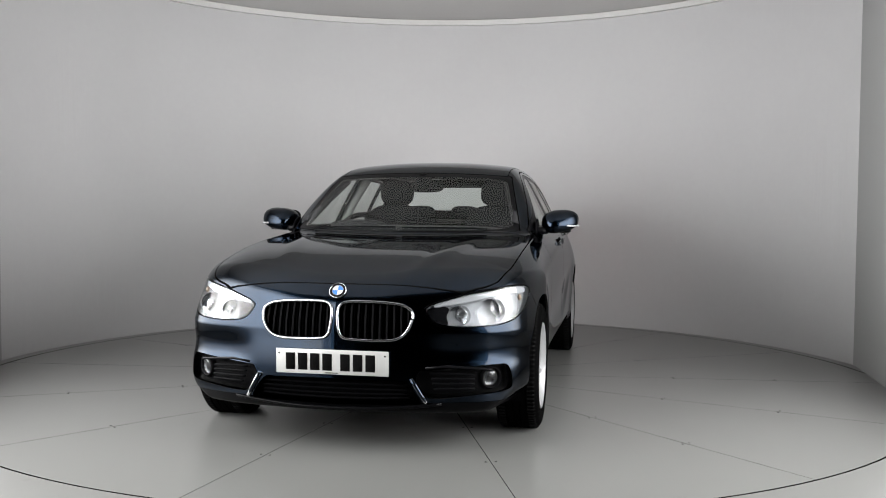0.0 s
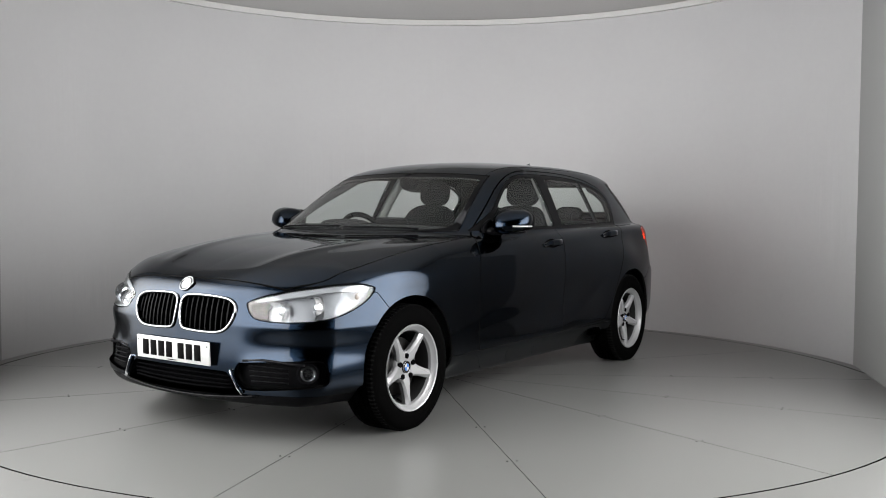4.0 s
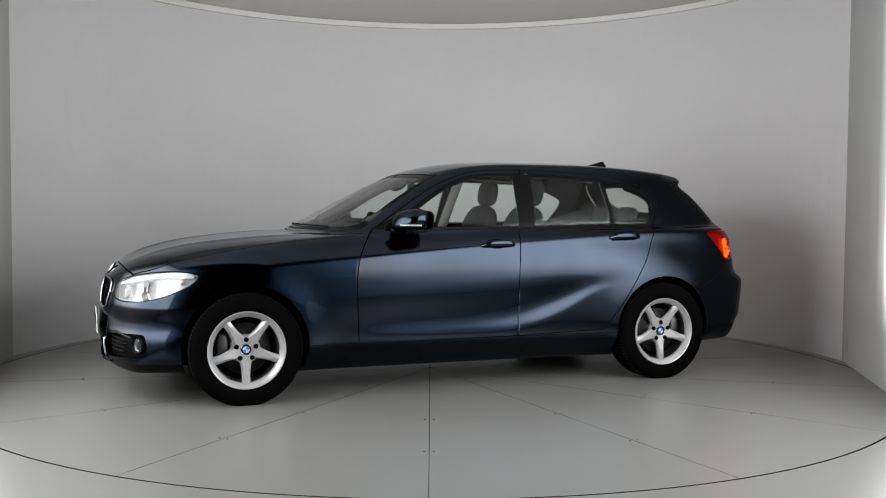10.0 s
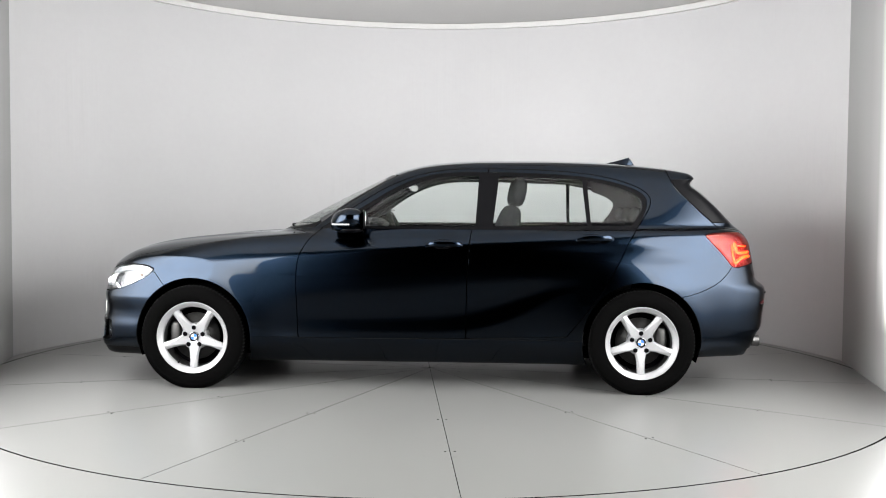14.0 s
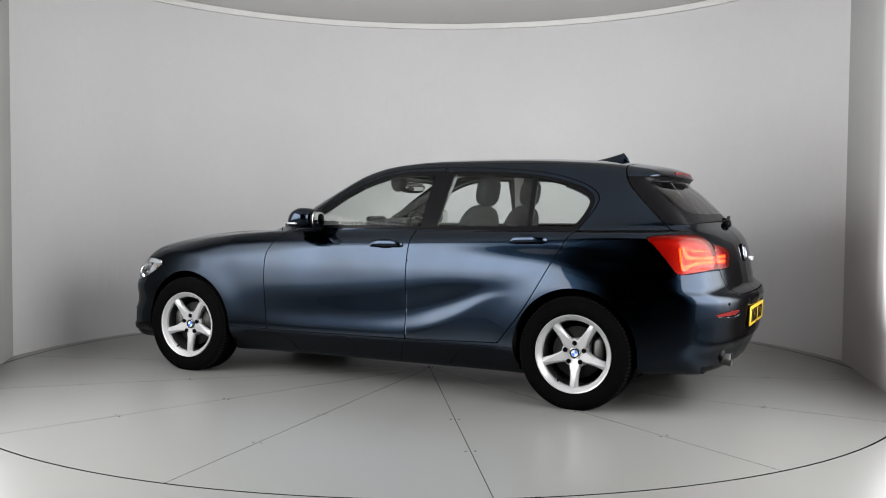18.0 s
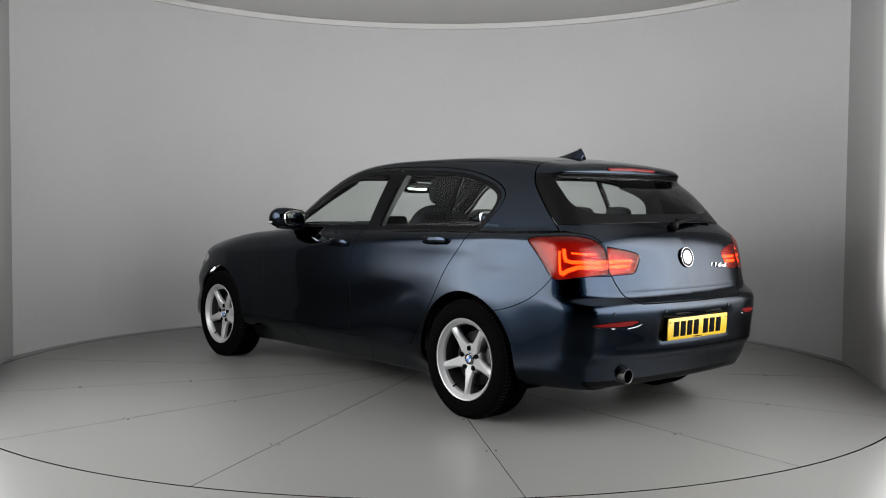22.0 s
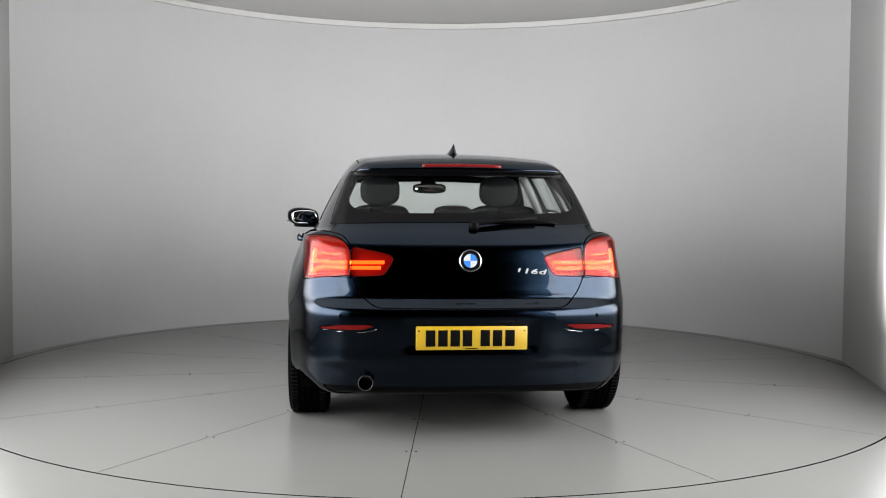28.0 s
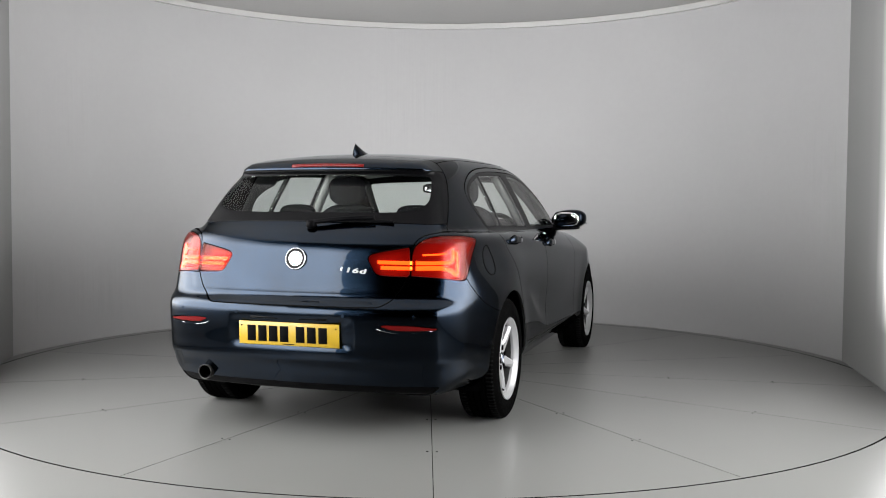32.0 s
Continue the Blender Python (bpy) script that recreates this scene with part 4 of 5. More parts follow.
            part_of("slat", (verts, faces), BLACK_PLASTIC, kid, smooth=False)
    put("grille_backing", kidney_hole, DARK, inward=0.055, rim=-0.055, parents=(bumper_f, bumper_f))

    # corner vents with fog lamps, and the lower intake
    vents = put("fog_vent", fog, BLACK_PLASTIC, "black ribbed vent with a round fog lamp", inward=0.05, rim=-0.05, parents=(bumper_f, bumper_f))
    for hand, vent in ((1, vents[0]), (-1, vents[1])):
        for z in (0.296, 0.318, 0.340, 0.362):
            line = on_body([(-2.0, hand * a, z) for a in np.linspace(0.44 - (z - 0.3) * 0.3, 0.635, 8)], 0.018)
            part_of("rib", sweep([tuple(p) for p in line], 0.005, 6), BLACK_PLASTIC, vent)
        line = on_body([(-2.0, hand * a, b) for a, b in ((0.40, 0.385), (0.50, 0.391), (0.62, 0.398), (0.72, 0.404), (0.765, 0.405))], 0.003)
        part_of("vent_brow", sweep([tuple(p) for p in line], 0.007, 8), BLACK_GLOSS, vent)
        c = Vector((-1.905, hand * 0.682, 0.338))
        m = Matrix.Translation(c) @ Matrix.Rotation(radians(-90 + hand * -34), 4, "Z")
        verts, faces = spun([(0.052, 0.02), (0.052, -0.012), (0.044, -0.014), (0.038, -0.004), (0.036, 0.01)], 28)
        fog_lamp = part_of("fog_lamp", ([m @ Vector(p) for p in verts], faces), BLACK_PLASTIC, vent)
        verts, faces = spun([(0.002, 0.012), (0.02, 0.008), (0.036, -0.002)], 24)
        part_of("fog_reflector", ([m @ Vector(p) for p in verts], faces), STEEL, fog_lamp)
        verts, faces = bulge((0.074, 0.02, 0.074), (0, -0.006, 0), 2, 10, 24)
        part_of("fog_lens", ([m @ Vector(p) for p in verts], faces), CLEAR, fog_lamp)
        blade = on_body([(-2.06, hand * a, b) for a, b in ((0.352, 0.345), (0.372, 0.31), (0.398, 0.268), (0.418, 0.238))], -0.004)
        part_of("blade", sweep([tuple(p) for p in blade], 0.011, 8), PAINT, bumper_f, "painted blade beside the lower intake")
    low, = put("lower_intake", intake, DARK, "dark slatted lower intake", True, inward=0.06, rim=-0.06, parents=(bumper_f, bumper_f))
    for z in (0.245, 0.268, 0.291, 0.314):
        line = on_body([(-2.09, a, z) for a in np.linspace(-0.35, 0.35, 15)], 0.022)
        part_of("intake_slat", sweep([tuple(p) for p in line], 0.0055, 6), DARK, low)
    line = on_body([(-2.09, a, 0.196) for a in np.linspace(-0.50, 0.50, 25)], -0.001)
    part_of("splitter", sweep([tuple(p) for p in line], 0.007, 8), TRIM_BLACK, bumper_f)
    emblem("front_badge", on_body([(-2.02, 0, 0.722)], -0.003)[0], (-0.80, 0, 0.60), 0.041, bonnet)
    plate("front_plate", (-2.112, 0, 0.413), -2, PLATE_WHITE, bumper_f, True)

    # lamps at the back
    for name, got, label in (("tail_lamp", tail_out, "lit red wrap-round tail lamp"), ("tailgate_lamp", tail_in, "lit red inner tail lamp")):
        parents = (car, car) if name == "tail_lamp" else (gate, gate)
        lamps = put(name, got, LAMP_RED_DARK, label, inward=0.035, rim=-0.033, parents=parents)
        put("red_lens", got, RED_LENS, rim=0.006, parents=lamps)
        for hand, holder in ((1, lamps[0]), (-1, lamps[1])):
            if name == "tail_lamp":
                bars = (([(0.604, 0.846), (0.70, 0.846), (0.78, 0.847), (0.815, 0.856), (0.826, 0.880), (0.820, 0.912)], 0.0085), ([(0.604, 0.821), (0.68, 0.822), (0.745, 0.821), (0.80, 0.806), (0.848, 0.790), (0.875, 0.800)], 0.010),
                        ([(0.875, 0.800), (0.880, 0.85), (0.872, 0.90)], 0.0055), ([(0.64, 0.885), (0.72, 0.887), (0.775, 0.892)], 0.004))
            else:
                bars = (([(0.412, 0.848), (0.50, 0.847), (0.588, 0.846)], 0.0085), ([(0.428, 0.822), (0.50, 0.821), (0.586, 0.821)], 0.0085))
            for pts, r in bars:
                near = []
                for q, z in pts:
                    s = q
                    for _ in range(12):
                        s = q - 0.7 * (2.1 - float(TAIL(np.array(z)) - TAIL_BACK(np.array(s))))
                        s = 0.5 * s + 0.5 * min(q, 0.8)
                    near.append((float(TAIL(np.array(z)) - TAIL_BACK(np.array(s))), hand * s, z))
                line = on_body(near, 0.020)
                fine = [tuple(line[0])]
                for a, b in zip(line[:-1], line[1:]):
                    fine += [tuple(a + (b - a) * k / 4) for k in (1, 2, 3, 4)]
                part_of("light_bar", sweep(fine, r, 8), LIT_RED, holder)
    marks = put("rear_reflector", reflector, REFLECTOR_RED, "slim red bumper reflector", inward=0.003, parents=(bumper_r, bumper_r))
    for hand, mark in ((1, marks[0]), (-1, marks[1])):
        line = on_body([(2.1, hand * a, b) for a, b in ((0.43, 0.548), (0.455, 0.538), (0.50, 0.531), (0.60, 0.530), (0.69, 0.533))], 0.001)
        part_of("chrome_line", sweep([tuple(p) for p in line], 0.0022, 6), CHROME, mark)
    line = on_body([(1.75, a, 1.318) for a in np.linspace(-0.2, 0.2, 15)], 0.004)
    part_of("high_brake_lamp", sweep([tuple(p) for p in line], 0.011, 8), REFLECTOR_RED, gate, "dark red high-level brake lamp in the spoiler")
    emblem("rear_badge", on_body([(2.1, 0, 0.853)], -0.003)[0], (0.985, 0, 0.17), 0.054, gate)
    plate("rear_plate", (2.186, 0, 0.502), 3, PLATE_YELLOW, bumper_r, False)
    text = bpy.data.curves.new("model_lettering", "FONT")
    text.body, text.size, text.extrude, text.align_x, text.shear = "116d", 0.048, 0.0025, "CENTER", 0.16
    text.space_character, text.offset = 1.14, 0.0011
    text.materials.append(BADGE_WHITE)
    at = Vector(on_body([(2.1, 0.285, 0.795)], -0.003)[0])
    sign = new("model_lettering", text)
    sign.parent = gate
    sign.matrix_basis = Matrix.Translation(at) @ Matrix(((0, 0.1, 1), (1, 0, 0), (0, 1, 0))).to_4x4() @ Matrix.Diagonal((1.38, 0.66, 1, 1))
    for y in (-0.60, -0.27, 0.27, 0.60):
        c = on_body([(2.12, y, 0.600)], -0.0005)[0]
        part("parking_sensor", tube(0.0085, 0.003, Matrix.Translation(c) @ Matrix.Rotation(math.pi / 2, 4, "Y") , None, 20), PAINT, bumper_r)
    part("plate_lamp_strip", box(0.02, 0.40, 0.012, (2.182, 0, 0.578), 0.004), TRIM_BLACK, bumper_r)
    pipe = spun([(0.030, 0.10), (0.0335, 0.02), (0.036, -0.02), (0.0345, -0.022), (0.032, -0.018)], 28)
    bore = spun([(0.032, -0.017), (0.031, 0.0), (0.030, 0.09), (0.002, 0.09)], 28)
    m = Matrix.Translation((2.105, -0.488, 0.285)) @ Matrix.Rotation(radians(90), 4, "Z")
    tail_pipe = part_of("tail_pipe", ([m @ Vector(p) for p in pipe[0]], pipe[1]), STEEL, car, "round steel tail pipe")
    part_of("bore", ([m @ Vector(p) for p in bore[0]], bore[1]), DARK, tail_pipe)

    # wiper on the tailgate, aerial fin on the roof
    arm = [(1.985, 0.03, 1.000), (1.995, 0.06, 1.022), (1.985, 0.18, 1.045), (1.955, 0.34, 1.047)]
    wiper = part_of("rear_wiper", sweep([tuple(p) for p in on_body(arm, -0.022)], 0.011, 8), BLACK_PLASTIC, gate, "black tailgate wiper")
    part_of("wiper_blade", sweep([tuple(p) for p in on_body([(1.96, y, 1.038) for y in np.linspace(0.10, 0.44, 8)], -0.010)], 0.007, 6), BLACK_PLASTIC, wiper)
    part_of("wiper_hub", bulge((0.05, 0.05, 0.045), on_body([(1.99, 0.03, 1.0)], -0.012)[0], 2.4, 10, 16), BLACK_PLASTIC, wiper)
    verts, faces = [], []
    for i in range(13):
        u = i / 12
        top = 0.074 * u ** 1.3 if u < 0.85 else 0.074 * (0.85 ** 1.3) * (1 - (u - 0.85) / 0.15 * 0.95)
        x, half = 1.185 + 0.205 * u + (0.012 * u), 0.034 * math.sin(math.pi * min(u * 0.85 + 0.12, 1)) + 0.003
        base = float(ROOF(np.array(x))) - 0.004
        verts += [(x, -half, base), (x + 0.012 * u, -half * 0.25, base + top * 0.85), (x + 0.016 * u, 0, base + top + 0.004), (x + 0.012 * u, half * 0.25, base + top * 0.85), (x, half, base)]
    for i in range(12):
        for k in range(4):
            faces.append((5 * i + k, 5 * i + 5 + k, 5 * i + 6 + k, 5 * i + 1 + k))
    faces += [(0, 1, 2, 3, 4), (64, 63, 62, 61, 60)]
    part_of("aerial_fin", (verts, faces), PAINT, roof, "small dark fin aerial on the roof")

    # door handles and mirrors
    for hand, front, back in ((1, doors_f[0], doors_r[0]), (-1, doors_f[1], doors_r[1])):
        for parent, x, z in ((front, 0.168, 0.884), (back, 1.065, 0.927)):
            cup = on_body([(x - 0.01, hand * 0.86, z - 0.004)], 0.006)[0]
            # near-black block on the flat skin, painted shade for the hollow behind the handle
            part_of("handle_recess_shade", bulge((0.17, 0.022, 0.080), cup, 2.2, 10, 24), DARK, parent)
            line = on_body([(x + d, hand * 0.86, z + h) for d, h in ((-0.112, -0.004), (-0.08, 0.0), (-0.03, 0.003), (0.03, 0.004), (0.08, 0.003), (0.112, 0.0))], -0.021)
            line[0] = on_body([line[0]], 0.004)[0]
            line[-1] = on_body([line[-1]], 0.0)[0]
            verts, faces = [], []
            for p, w in zip(line, (0.010, 0.0185, 0.0215, 0.0215, 0.0195, 0.011)):
                for k in range(10):
                    a = 2 * math.pi * k / 10
                    verts.append((p[0], p[1] + 0.009 * math.cos(a), p[2] + w * math.sin(a)))
            for i in range(5):
                for k in range(10):
                    q = (k + 1) % 10
                    faces.append((10 * i + k, 10 * i + q, 10 * i + 10 + q, 10 * i + 10 + k))
            faces += [tuple(range(10)), tuple(50 + k for k in range(10))]
            part_of("door_handle", (verts, faces), PAINT, parent)
        m = Matrix.Translation((-0.392, hand * 0.885, 1.026)) @ Matrix.Rotation(-hand * 0.16, 4, "Z")
        verts, faces = bulge((0.205, 0.222, 0.138), (0, 0, 0), 2.5, 18, 32)
        verts = [m @ Vector((p.x * (1 - 0.26 * p.y * hand / 0.111) - (0.30 * (0.069 - p.z) - 0.02 if p.x < 0 else 0) * min(1, -p.x / 0.05 if p.x < 0 else 0), p.y, p.z * (1 - 0.10 * p.y * hand / 0.111) + 0.012 * p.y * hand / 0.111)) for p in verts]
        shell = part_of("door_mirror", (verts, faces), PAINT, front, "dark blue door mirror with a bright strip")
        part_of("mirror_foot", bulge((0.14, 0.20, 0.028), (-0.385, hand * 0.850, 0.968), 3.0, 10, 24, Matrix.Rotation(-hand * 0.16, 4, "Z")), TRIM_BLACK, shell)
        part_of("mirror_arm", bulge((0.17, 0.12, 0.05), (-0.41, hand * 0.765, 0.970), 3, 10, 20), TRIM_BLACK, shell)
        for piece, size, at, mat in (("mirror_bezel", (0.016, 0.196, 0.112), (0.086, 0, 0.002), TRIM_BLACK), ("mirror_glass", (0.010, 0.178, 0.096), (0.0925, 0, 0.002), MIRROR)):
            verts, faces = bulge(size, at, 3.2, 10, 24)
            part_of(piece, ([m @ p for p in verts], faces), mat, shell)
        strip = [m @ Vector((-0.1125 * math.cos(a) ** 0.8 * (1 - 0.26 * math.sin(a)), hand * 0.111 * math.sin(a), -0.026)) for a in np.linspace(0.30, 1.56, 14)]
        part_of("indicator_strip", sweep(strip, 0.0055, 8), BROW_WHITE, shell)
        part_of("mirror_triangle", bulge((0.13, 0.02, 0.07), on_body([(-0.47, hand * 0.77, 1.005)], 0.0)[0], 3, 8, 16, tilt_y(-28)), BLACK_PLASTIC, front)
    fuel = on_body([(1.60 + 0.075 * math.cos(a) * (1 if math.cos(a) > 0 else 0.9), 0.86, 0.845 + 0.07 * math.sin(a)) for a in np.linspace(0, 2 * math.pi, 28)[:-1]], -0.0005)
    part_of("fuel_flap_joint", sweep([tuple(p) for p in fuel], 0.0022, 5, True), SEAM, car, "dark joint round the fuel flap")

    # front wipers and scuttle
    for a, b in (((0.52, 0.966), (0.02, 0.980)), ((-0.02, 0.964), (-0.50, 0.976))):
        line = on_body([(-0.86 + 0.25 * abs(a[0] + (b[0] - a[0]) * k) ** 2, a[0] + (b[0] - a[0]) * k, a[1] + (b[1] - a[1]) * k) for k in np.linspace(0, 1, 8)], -0.007)
        part_of("windscreen_wiper", sweep([tuple(p) for p in line], 0.0055, 6), BLACK_PLASTIC, car, "black windscreen wiper")

    # inside: headlining and door linings
    lining = patch(lambda x, s, z: np.maximum(np.maximum(s - 0.52, 1.2 - z), np.maximum(-0.08 - x, x - 1.58)))
    put("headlining", lining, HEADLINING, "pale grey headlining", True, inward=0.03, rim=0)
    boot = patch(lambda x, s, z: np.maximum(np.maximum(1.74 - x, z - 1.0), 0.25 - z))
    put("boot_lining", boot, CABIN, "dark lining of the boot", True, inward=0.065, rim=0)
    card = patch(lambda x, s, z: np.maximum(np.maximum(0.3 - s, z - 0.965), np.maximum(-0.68 - x, np.maximum(x - 1.0, 0.2 - z))))
    put("door_lining", card, CABIN, inward=0.045, rim=0)
    post = patch(lambda x, s, z: np.maximum(np.maximum(0.3 - s, 1.2 - x), np.maximum(np.abs(z - 1.08) - 0.3, x - 1.50)))
    post = cut(*post, -side_region(QUARTER_GLASS)(*post[0].T))
    put("inner_pillar_trim", post, CABIN, inward=0.04, rim=0)


def wheel(car, x, hand):
    """An alloy wheel with five twin-edged spokes; its outer face looks along +y before it is placed."""
    rim = [(0.190, -0.09), (0.190, 0.03), (0.196, 0.062), (0.200, 0.080), (0.2155, 0.092), (0.2170, 0.099), (0.2145, 0.103), (0.208, 0.100), (0.199, 0.089), (0.188, 0.080), (0.182, 0.066), (0.180, 0.03), (0.180, -0.09)]
    verts, faces = spun(rim, 72)
    for k in range(5):
        a = -math.pi / 2 + 2 * math.pi * k / 5
        rows = ((0.030, 0.046, 0.056, 0.80), (0.062, 0.035, 0.062, 0.74), (0.10, 0.0265, 0.071, 0.58), (0.145, 0.0225, 0.079, 0.36), (0.178, 0.0230, 0.083, 0.16), (0.194, 0.027, 0.081, 0.06))
        b = len(verts)
        for r, w, y, top in rows:
            for t, dy in ((-w, -0.030), (-w, -0.012), (-0.93 * w, -0.0095), (-(top + 0.06) * w, -0.001), (-top * w, 0.0), (top * w, 0.0), ((top + 0.06) * w, -0.001), (0.93 * w, -0.0095), (w, -0.012), (w, -0.030)):
                verts.append((r * math.cos(a) - t * math.sin(a), y + dy, r * math.sin(a) + t * math.cos(a)))
        for i in range(len(rows) - 1):
            for q in range(9):
                faces.append((b + 10 * i + q, b + 10 * i + q + 1, b + 10 * i + 11 + q, b + 10 * i + 10 + q))
    hubring = spun([(0.0, 0.050), (0.036, 0.050), (0.058, 0.054), (0.076, 0.052), (0.082, 0.040), (0.082, 0.0)], 40)
    b = len(verts)
    verts += hubring[0]
    faces += [tuple(i + b for i in q) for q in hubring[1]]
    hub = part_of("wheel", (verts, faces), ALLOY, car, "silver five-spoke alloy wheel")
    hub.data.set_sharp_from_angle(angle=radians(22))
    hub.data.materials.append(BARREL)         # the barrel behind the spokes is darker and duller than the face
    for q in hub.data.polygons:
        if q.index < 72 * (len(rim) - 1) and math.hypot(q.center.x, q.center.z) < 0.1835:
            q.material_index = 1
    prof = [(0.200, -0.088), (0.222, -0.100), (0.262, -0.107), (0.296, -0.100), (0.3085, -0.088)]
    tread = []
    for y0, y1 in ((-0.084, -0.052), (-0.046, -0.020), (-0.014, 0.014), (0.020, 0.046), (0.052, 0.084)):
        d = 0.316
        tread += [(0.308, y0 - 0.001), (d - abs(y0) * 0.04, y0), (d - abs(y1) * 0.04, y1), (0.308, y1 + 0.001)]
    prof += tread + [(0.3085, 0.088), (0.296, 0.100), (0.285, 0.1045), (0.262, 0.107), (0.240, 0.1065), (0.236, 0.1045), (0.222, 0.100), (0.210, 0.094), (0.200, 0.088)]
    tyre = part_of("tyre", spun(prof, 96), RUBBER, hub, "black road tyre")
    tyre.data.set_sharp_from_angle(angle=radians(50))
    blocks_v, blocks_f = [], []
    for i in range(90):
        for side in (-1, 1):
            a = 2 * math.pi * (i + 0.5 * (side > 0)) / 90
            b = len(blocks_v)
            for da in (-0.011, 0.011):
                for r, y in ((0.3165, 0.055), (0.3155, 0.083), (0.3095, 0.0915), (0.306, 0.088), (0.306, 0.055)):
                    blocks_v.append((r * math.cos(a + da), side * y, r * math.sin(a + da)))
            blocks_f += [(b + k, b + k + 1, b + k + 6, b + k + 5) for k in range(4)] + [tuple(b + k for k in range(5)), tuple(b + 5 + k for k in range(5))]
    tagged(part_of("tread", (blocks_v, blocks_f), TREAD_RUBBER, tyre, smooth=False), kind="stuff")
    disc = part_of("brake_disc", spun([(0.05, 0.030), (0.075, 0.030), (0.078, 0.012), (0.142, 0.012), (0.144, 0.002), (0.142, -0.008), (0.05, -0.008)], 48), STEEL, hub)
    part_of("brake_caliper", bulge((0.07, 0.07, 0.15), (0.125 if x < 0 else -0.125, 0.0, 0.02), 3.5, 10, 20), STEEL, disc)
    part_of("backing_plate", spun([(0.03, -0.03), (0.178, -0.03)], 40), DARK, disc)
    for k in range(5):
        a2 = math.pi / 2 + 2 * math.pi * k / 5
        p2 = (0.056 * math.cos(a2), 0, 0.056 * math.sin(a2))
        part("wheel_bolt", tube(0.0150, 0.014, Matrix.Translation((p2[0], 0.059, p2[2])) @ Matrix.Rotation(math.pi / 2, 4, "X"), 0.011, 6), DARK, hub)
    emblem("centre_cap", (0, 0.058, 0), (0, 1, 0), 0.031, hub)
    part("valve", tube(0.005, 0.03, Matrix.Translation((0.172 * math.cos(-1.05), 0.082, 0.172 * math.sin(-1.05))) @ Matrix.Rotation(math.pi / 2.6, 4, "X"), None, 10), BLACK_PLASTIC, hub)
    hub.matrix_basis = Matrix.Translation((x, hand * 0.768, 0.3085)) @ (Matrix.Rotation(math.pi, 4, "Z") if hand < 0 else Matrix.Identity(4))
    verts, faces = [], []
    for i in range(25):
        a = math.pi * (-0.12 + 1.24 * i / 24)
        for s in (0.44, 0.80):
            verts.append((x + (ARCH_R + 0.004) * math.cos(a), hand * s, HUB_Z + (ARCH_R + 0.004) * math.sin(a)))
        verts.append((x, hand * 0.44, HUB_Z))
    for i in range(24):
        faces += [(3 * i, 3 * i + 1, 3 * i + 4, 3 * i + 3), (3 * i, 3 * i + 3, 3 * i + 2)]
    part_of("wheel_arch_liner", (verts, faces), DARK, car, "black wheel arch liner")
    return hub


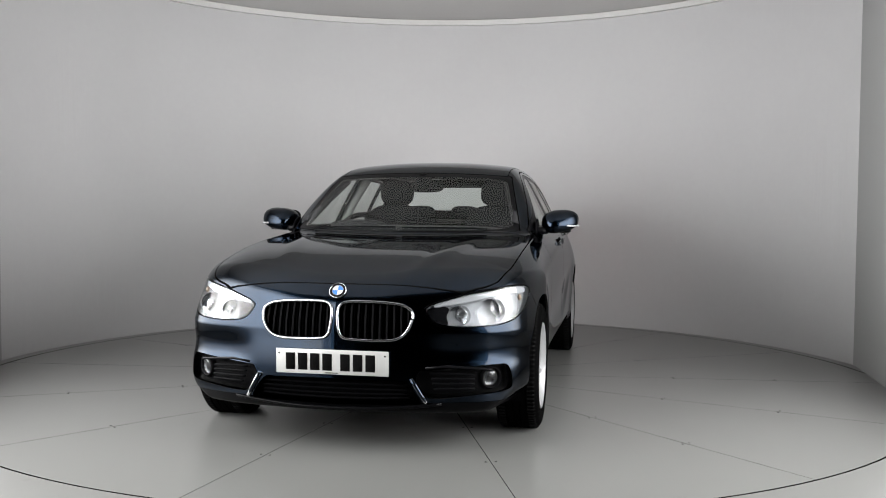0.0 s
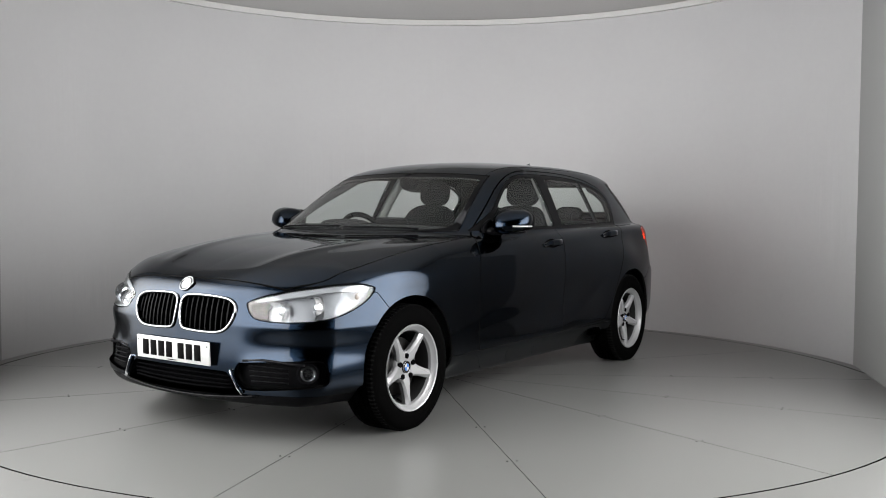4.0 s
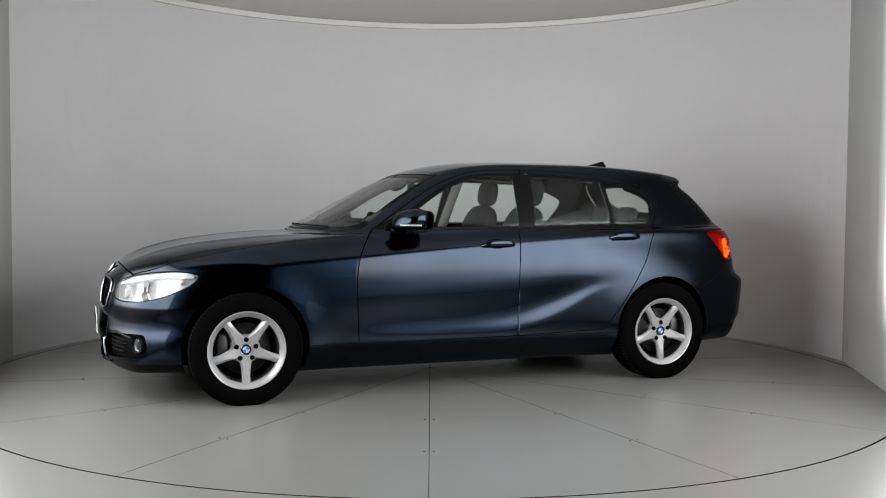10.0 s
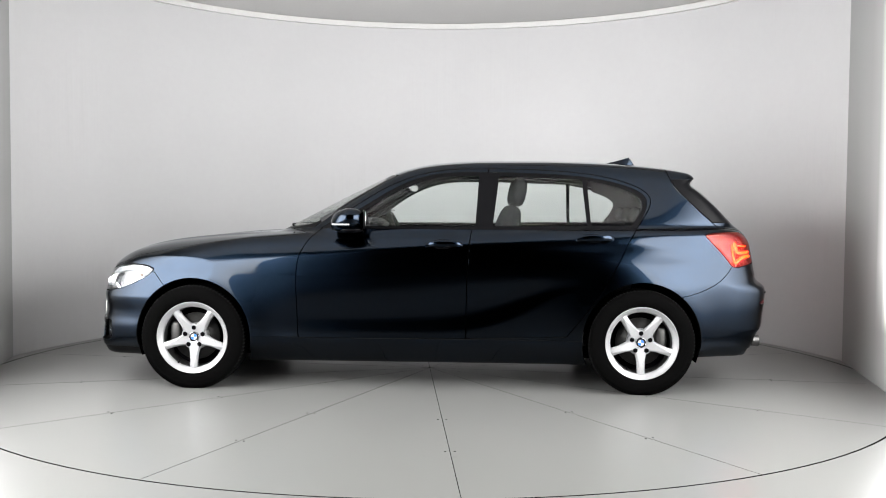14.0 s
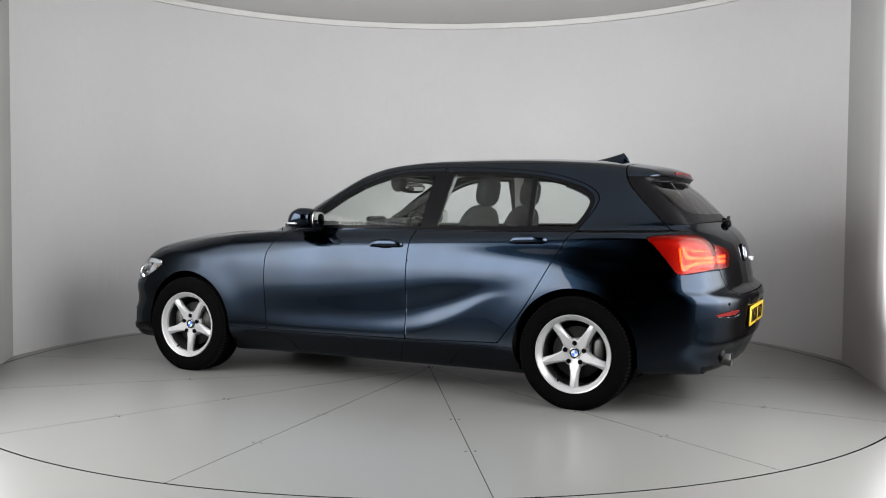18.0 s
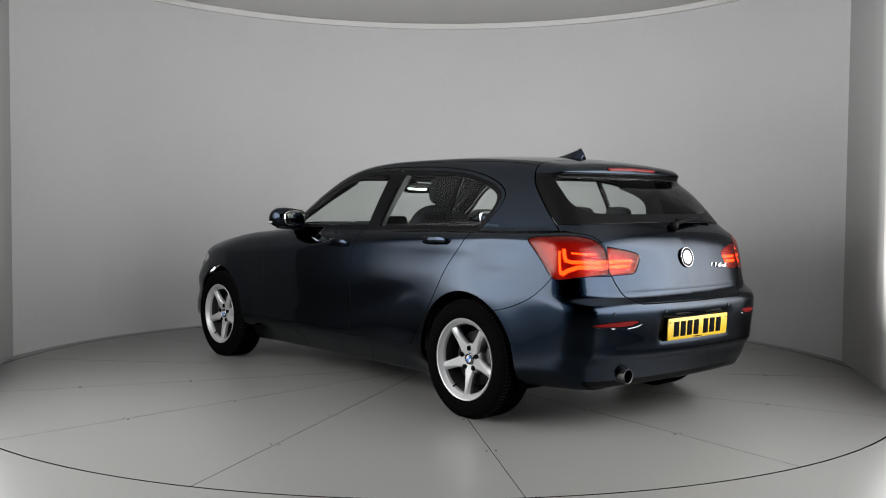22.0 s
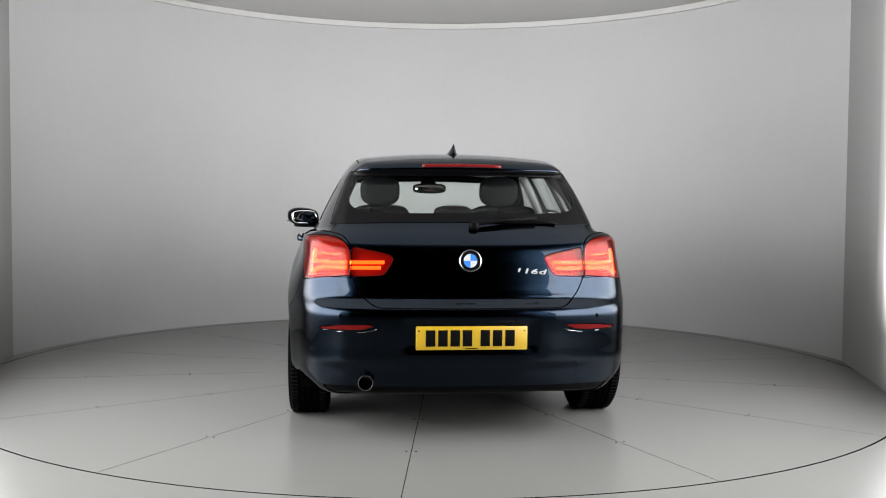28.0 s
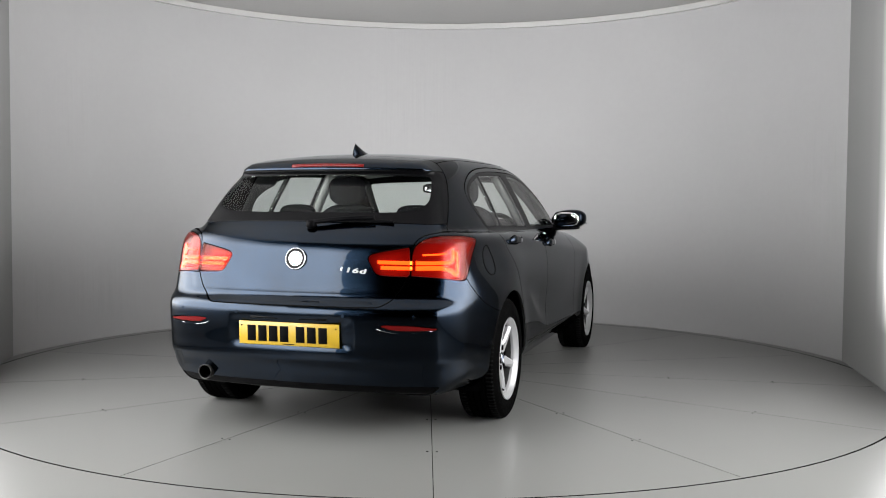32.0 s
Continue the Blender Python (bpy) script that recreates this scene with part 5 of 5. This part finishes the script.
def cabin(car):
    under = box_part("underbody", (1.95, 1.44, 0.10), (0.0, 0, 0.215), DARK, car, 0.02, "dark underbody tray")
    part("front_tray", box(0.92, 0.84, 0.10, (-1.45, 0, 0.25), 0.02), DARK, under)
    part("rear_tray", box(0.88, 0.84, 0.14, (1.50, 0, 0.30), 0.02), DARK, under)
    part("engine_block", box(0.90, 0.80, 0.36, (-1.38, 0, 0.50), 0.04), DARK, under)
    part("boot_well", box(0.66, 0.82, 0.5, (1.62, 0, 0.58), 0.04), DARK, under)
    part("exhaust_silencer", tube(0.085, 0.5, Matrix.Translation((1.88, -0.10, 0.27)) @ Matrix.Rotation(math.pi / 2, 4, "X"), None, 20), STEEL, under)
    part_of("cabin_floor", bulge((2.3, 1.40, 0.06), (0.35, 0, 0.29), 8), CABIN, car)
    dash = part_of("dashboard", bulge((0.50, 1.34, 0.30), (-0.56, 0, 0.845), 4.5, 14, 36), CABIN, car, "dark moulded dashboard")
    part_of("instrument_hood", bulge((0.20, 0.36, 0.10), (-0.40, 0.37, 0.975), 2.8, 12, 24), CABIN, dash)
    part_of("centre_screen", bulge((0.025, 0.26, 0.11), (-0.38, 0.0, 0.985), 6, 10, 24, tilt_y(-12)), BLACK_GLOSS, dash)
    m = Matrix.Translation((-0.20, 0.37, 0.885)) @ Matrix.Rotation(radians(-24), 4, "Y")
    ringpts = [m @ Vector((0, 0.185 * math.cos(a), 0.185 * math.sin(a))) for a in np.linspace(0, 2 * math.pi, 37)[:-1]]
    steer = part_of("steering_wheel", sweep(ringpts, 0.017, 10, True), BLACK_PLASTIC, car, "black steering wheel on the right-hand side")
    verts, faces = bulge((0.05, 0.15, 0.12), (-0.02, 0, -0.01), 3, 10, 20)
    part_of("steering_boss", ([m @ Vector(p) for p in verts], faces), BLACK_PLASTIC, steer)
    for dy, dz in ((1, 0), (-1, 0), (0, -1)):
        part_of("steering_spoke", sweep([m @ Vector((-0.01, 0.05 * dy, 0.04 * dz)), m @ Vector((0, 0.18 * dy, 0.18 * dz))], 0.016, 8), BLACK_PLASTIC, steer)
    for y in (-0.37, 0.37):
        seat = part_of("front_seat", bulge((0.52, 0.52, 0.22), (0.20, y, 0.56), 3.6, 14, 28), CLOTH, car, "dark cloth front seat")
        lean = tilt_y(17)
        part_of("backrest", bulge((0.15, 0.48, 0.62), (0.51, y, 0.82), 3.2, 16, 28, lean), CLOTH, seat)
        for d in (-0.06, 0.06):
            part_of("headrest_post", sweep([(0.60, y + d, 1.10), (0.625, y + d, 1.20)], 0.006, 6), CHROME, seat)
        part_of("headrest", bulge((0.10, 0.245, 0.185), (0.625, y, 1.205), 2.9, 14, 24, tilt_y(10)), CLOTH, seat)
    bench = part_of("rear_bench", bulge((0.50, 1.26, 0.22), (1.02, 0, 0.58), 4.5, 12, 36), CLOTH, car, "dark cloth rear bench")
    part_of("bench_backrest", bulge((0.15, 1.28, 0.50), (1.29, 0, 0.715), 4.5, 14, 36, tilt_y(20)), CLOTH, bench)
    for y in (-0.35, 0.0, 0.35):
        part_of("bench_headrest", bulge((0.07, 0.215, 0.10), (1.375, y, 1.065), 2.9, 12, 24, tilt_y(12)), CLOTH, bench)
    part_of("parcel_shelf", bulge((0.42, 1.16, 0.03), (1.62, 0, 0.985), 6, 8, 30), CABIN, car, "dark parcel shelf")
    glass_mirror = part_of("interior_mirror", bulge((0.045, 0.235, 0.072), (-0.10, 0.0, 1.235), 3, 12, 24, Matrix.Rotation(-0.22, 4, "Z")), BLACK_PLASTIC, car, "black interior mirror")
    part_of("interior_mirror_glass", bulge((0.008, 0.205, 0.052), (-0.077, 0.0, 1.235), 3, 10, 20, Matrix.Rotation(-0.22, 4, "Z")), MIRROR, glass_mirror)
    part_of("mirror_mount", bulge((0.12, 0.11, 0.10), (-0.20, 0.0, 1.265), 2.6, 10, 20, tilt_y(-28)), BLACK_PLASTIC, glass_mirror)
    for y in (-0.52, 0.52):
        part_of("inner_screen_pillar", sweep([(-0.60, y * 1.22, 1.01), (-0.35, y * 1.13, 1.145), (-0.10, y * 1.02, 1.27)], 0.024, 8), CABIN, car)
        part_of("inner_door_pillar", sweep([(0.40, y * 1.42, 0.95), (0.44, y * 1.24, 1.15), (0.47, y * 1.06, 1.31)], 0.034, 8), HEADLINING, car)


BADGE_BLUE = material("badge_blue", (0.02, 0.10, 0.32), 0.25, coat=0.5)
BADGE_WHITE = material("badge_white", (0.26, 0.26, 0.26), 0.3, coat=0.3)
PLATE_WHITE = material("white_plate", (0.27, 0.27, 0.265), 0.35, grain=0.02, wear=0.03, wear_scale=12)
PLATE_YELLOW = material("yellow_plate", (0.27, 0.172, 0.006), 0.35, grain=0.02, wear=0.03, wear_scale=12)
PLATE_INK = material("plate_ink", (0.002, 0.002, 0.002), 0.8, ior=1.08)
LAMP_SILVER = material("lamp_housing_silver", (0.19, 0.192, 0.197), 0.4, 0.25, grain=0.05, scale=30)
LAMP_BOWL = material("lamp_bowl", (0.34, 0.343, 0.35), 0.22, 0.85, grain=0.05, scale=30)
BROW_WHITE = material("white_lamp_trim", (0.17, 0.172, 0.175), 0.3, coat=0.5)
LIT_WHITE = material("lit_white", (0.9, 0.95, 1.0), 0.4, emit=3.0, emit_colour=(0.92, 0.96, 1.0))
AMBER = material("amber_bulb", (0.14, 0.095, 0.06), 0.3)
LAMP_RED_DARK = material("lamp_red_plastic", (0.05, 0.002, 0.002), 0.35, emit=0.12, emit_colour=(1.0, 0.06, 0.05))
LIT_RED = material("lit_red", (0.9, 0.1, 0.05), 0.4, emit=7.0, emit_colour=(1.0, 0.14, 0.015))
REFLECTOR_RED = material("red_reflector", (0.06, 0.003, 0.003), 0.2, ior=1.2)
RED_LENS = glass("red_lens", (0.92, 0.24, 0.17), facing=0.012)

car = tagged(new("car"), "dark blue metallic five-door hatchback parked on the turntable", "car")
car_body(car)
for wx in HUBS:
    for hand_y in (-1, 1):
        wheel(car, wx, hand_y)
cabin(car)


def motions():
    """The turntable turns at one speed and carries the car."""
    def turned(t):
        return pose(0, 0, 0, 0, 0, -RATE * (t - SIDE_ON))
    times = [float(t) for t in range(33)]
    walk(table, [(t, turned(t)) for t in times])
    walk(car, [(t, turned(t) @ pose(OFF_X, OFF_Y, 0)) for t in times])


motions()
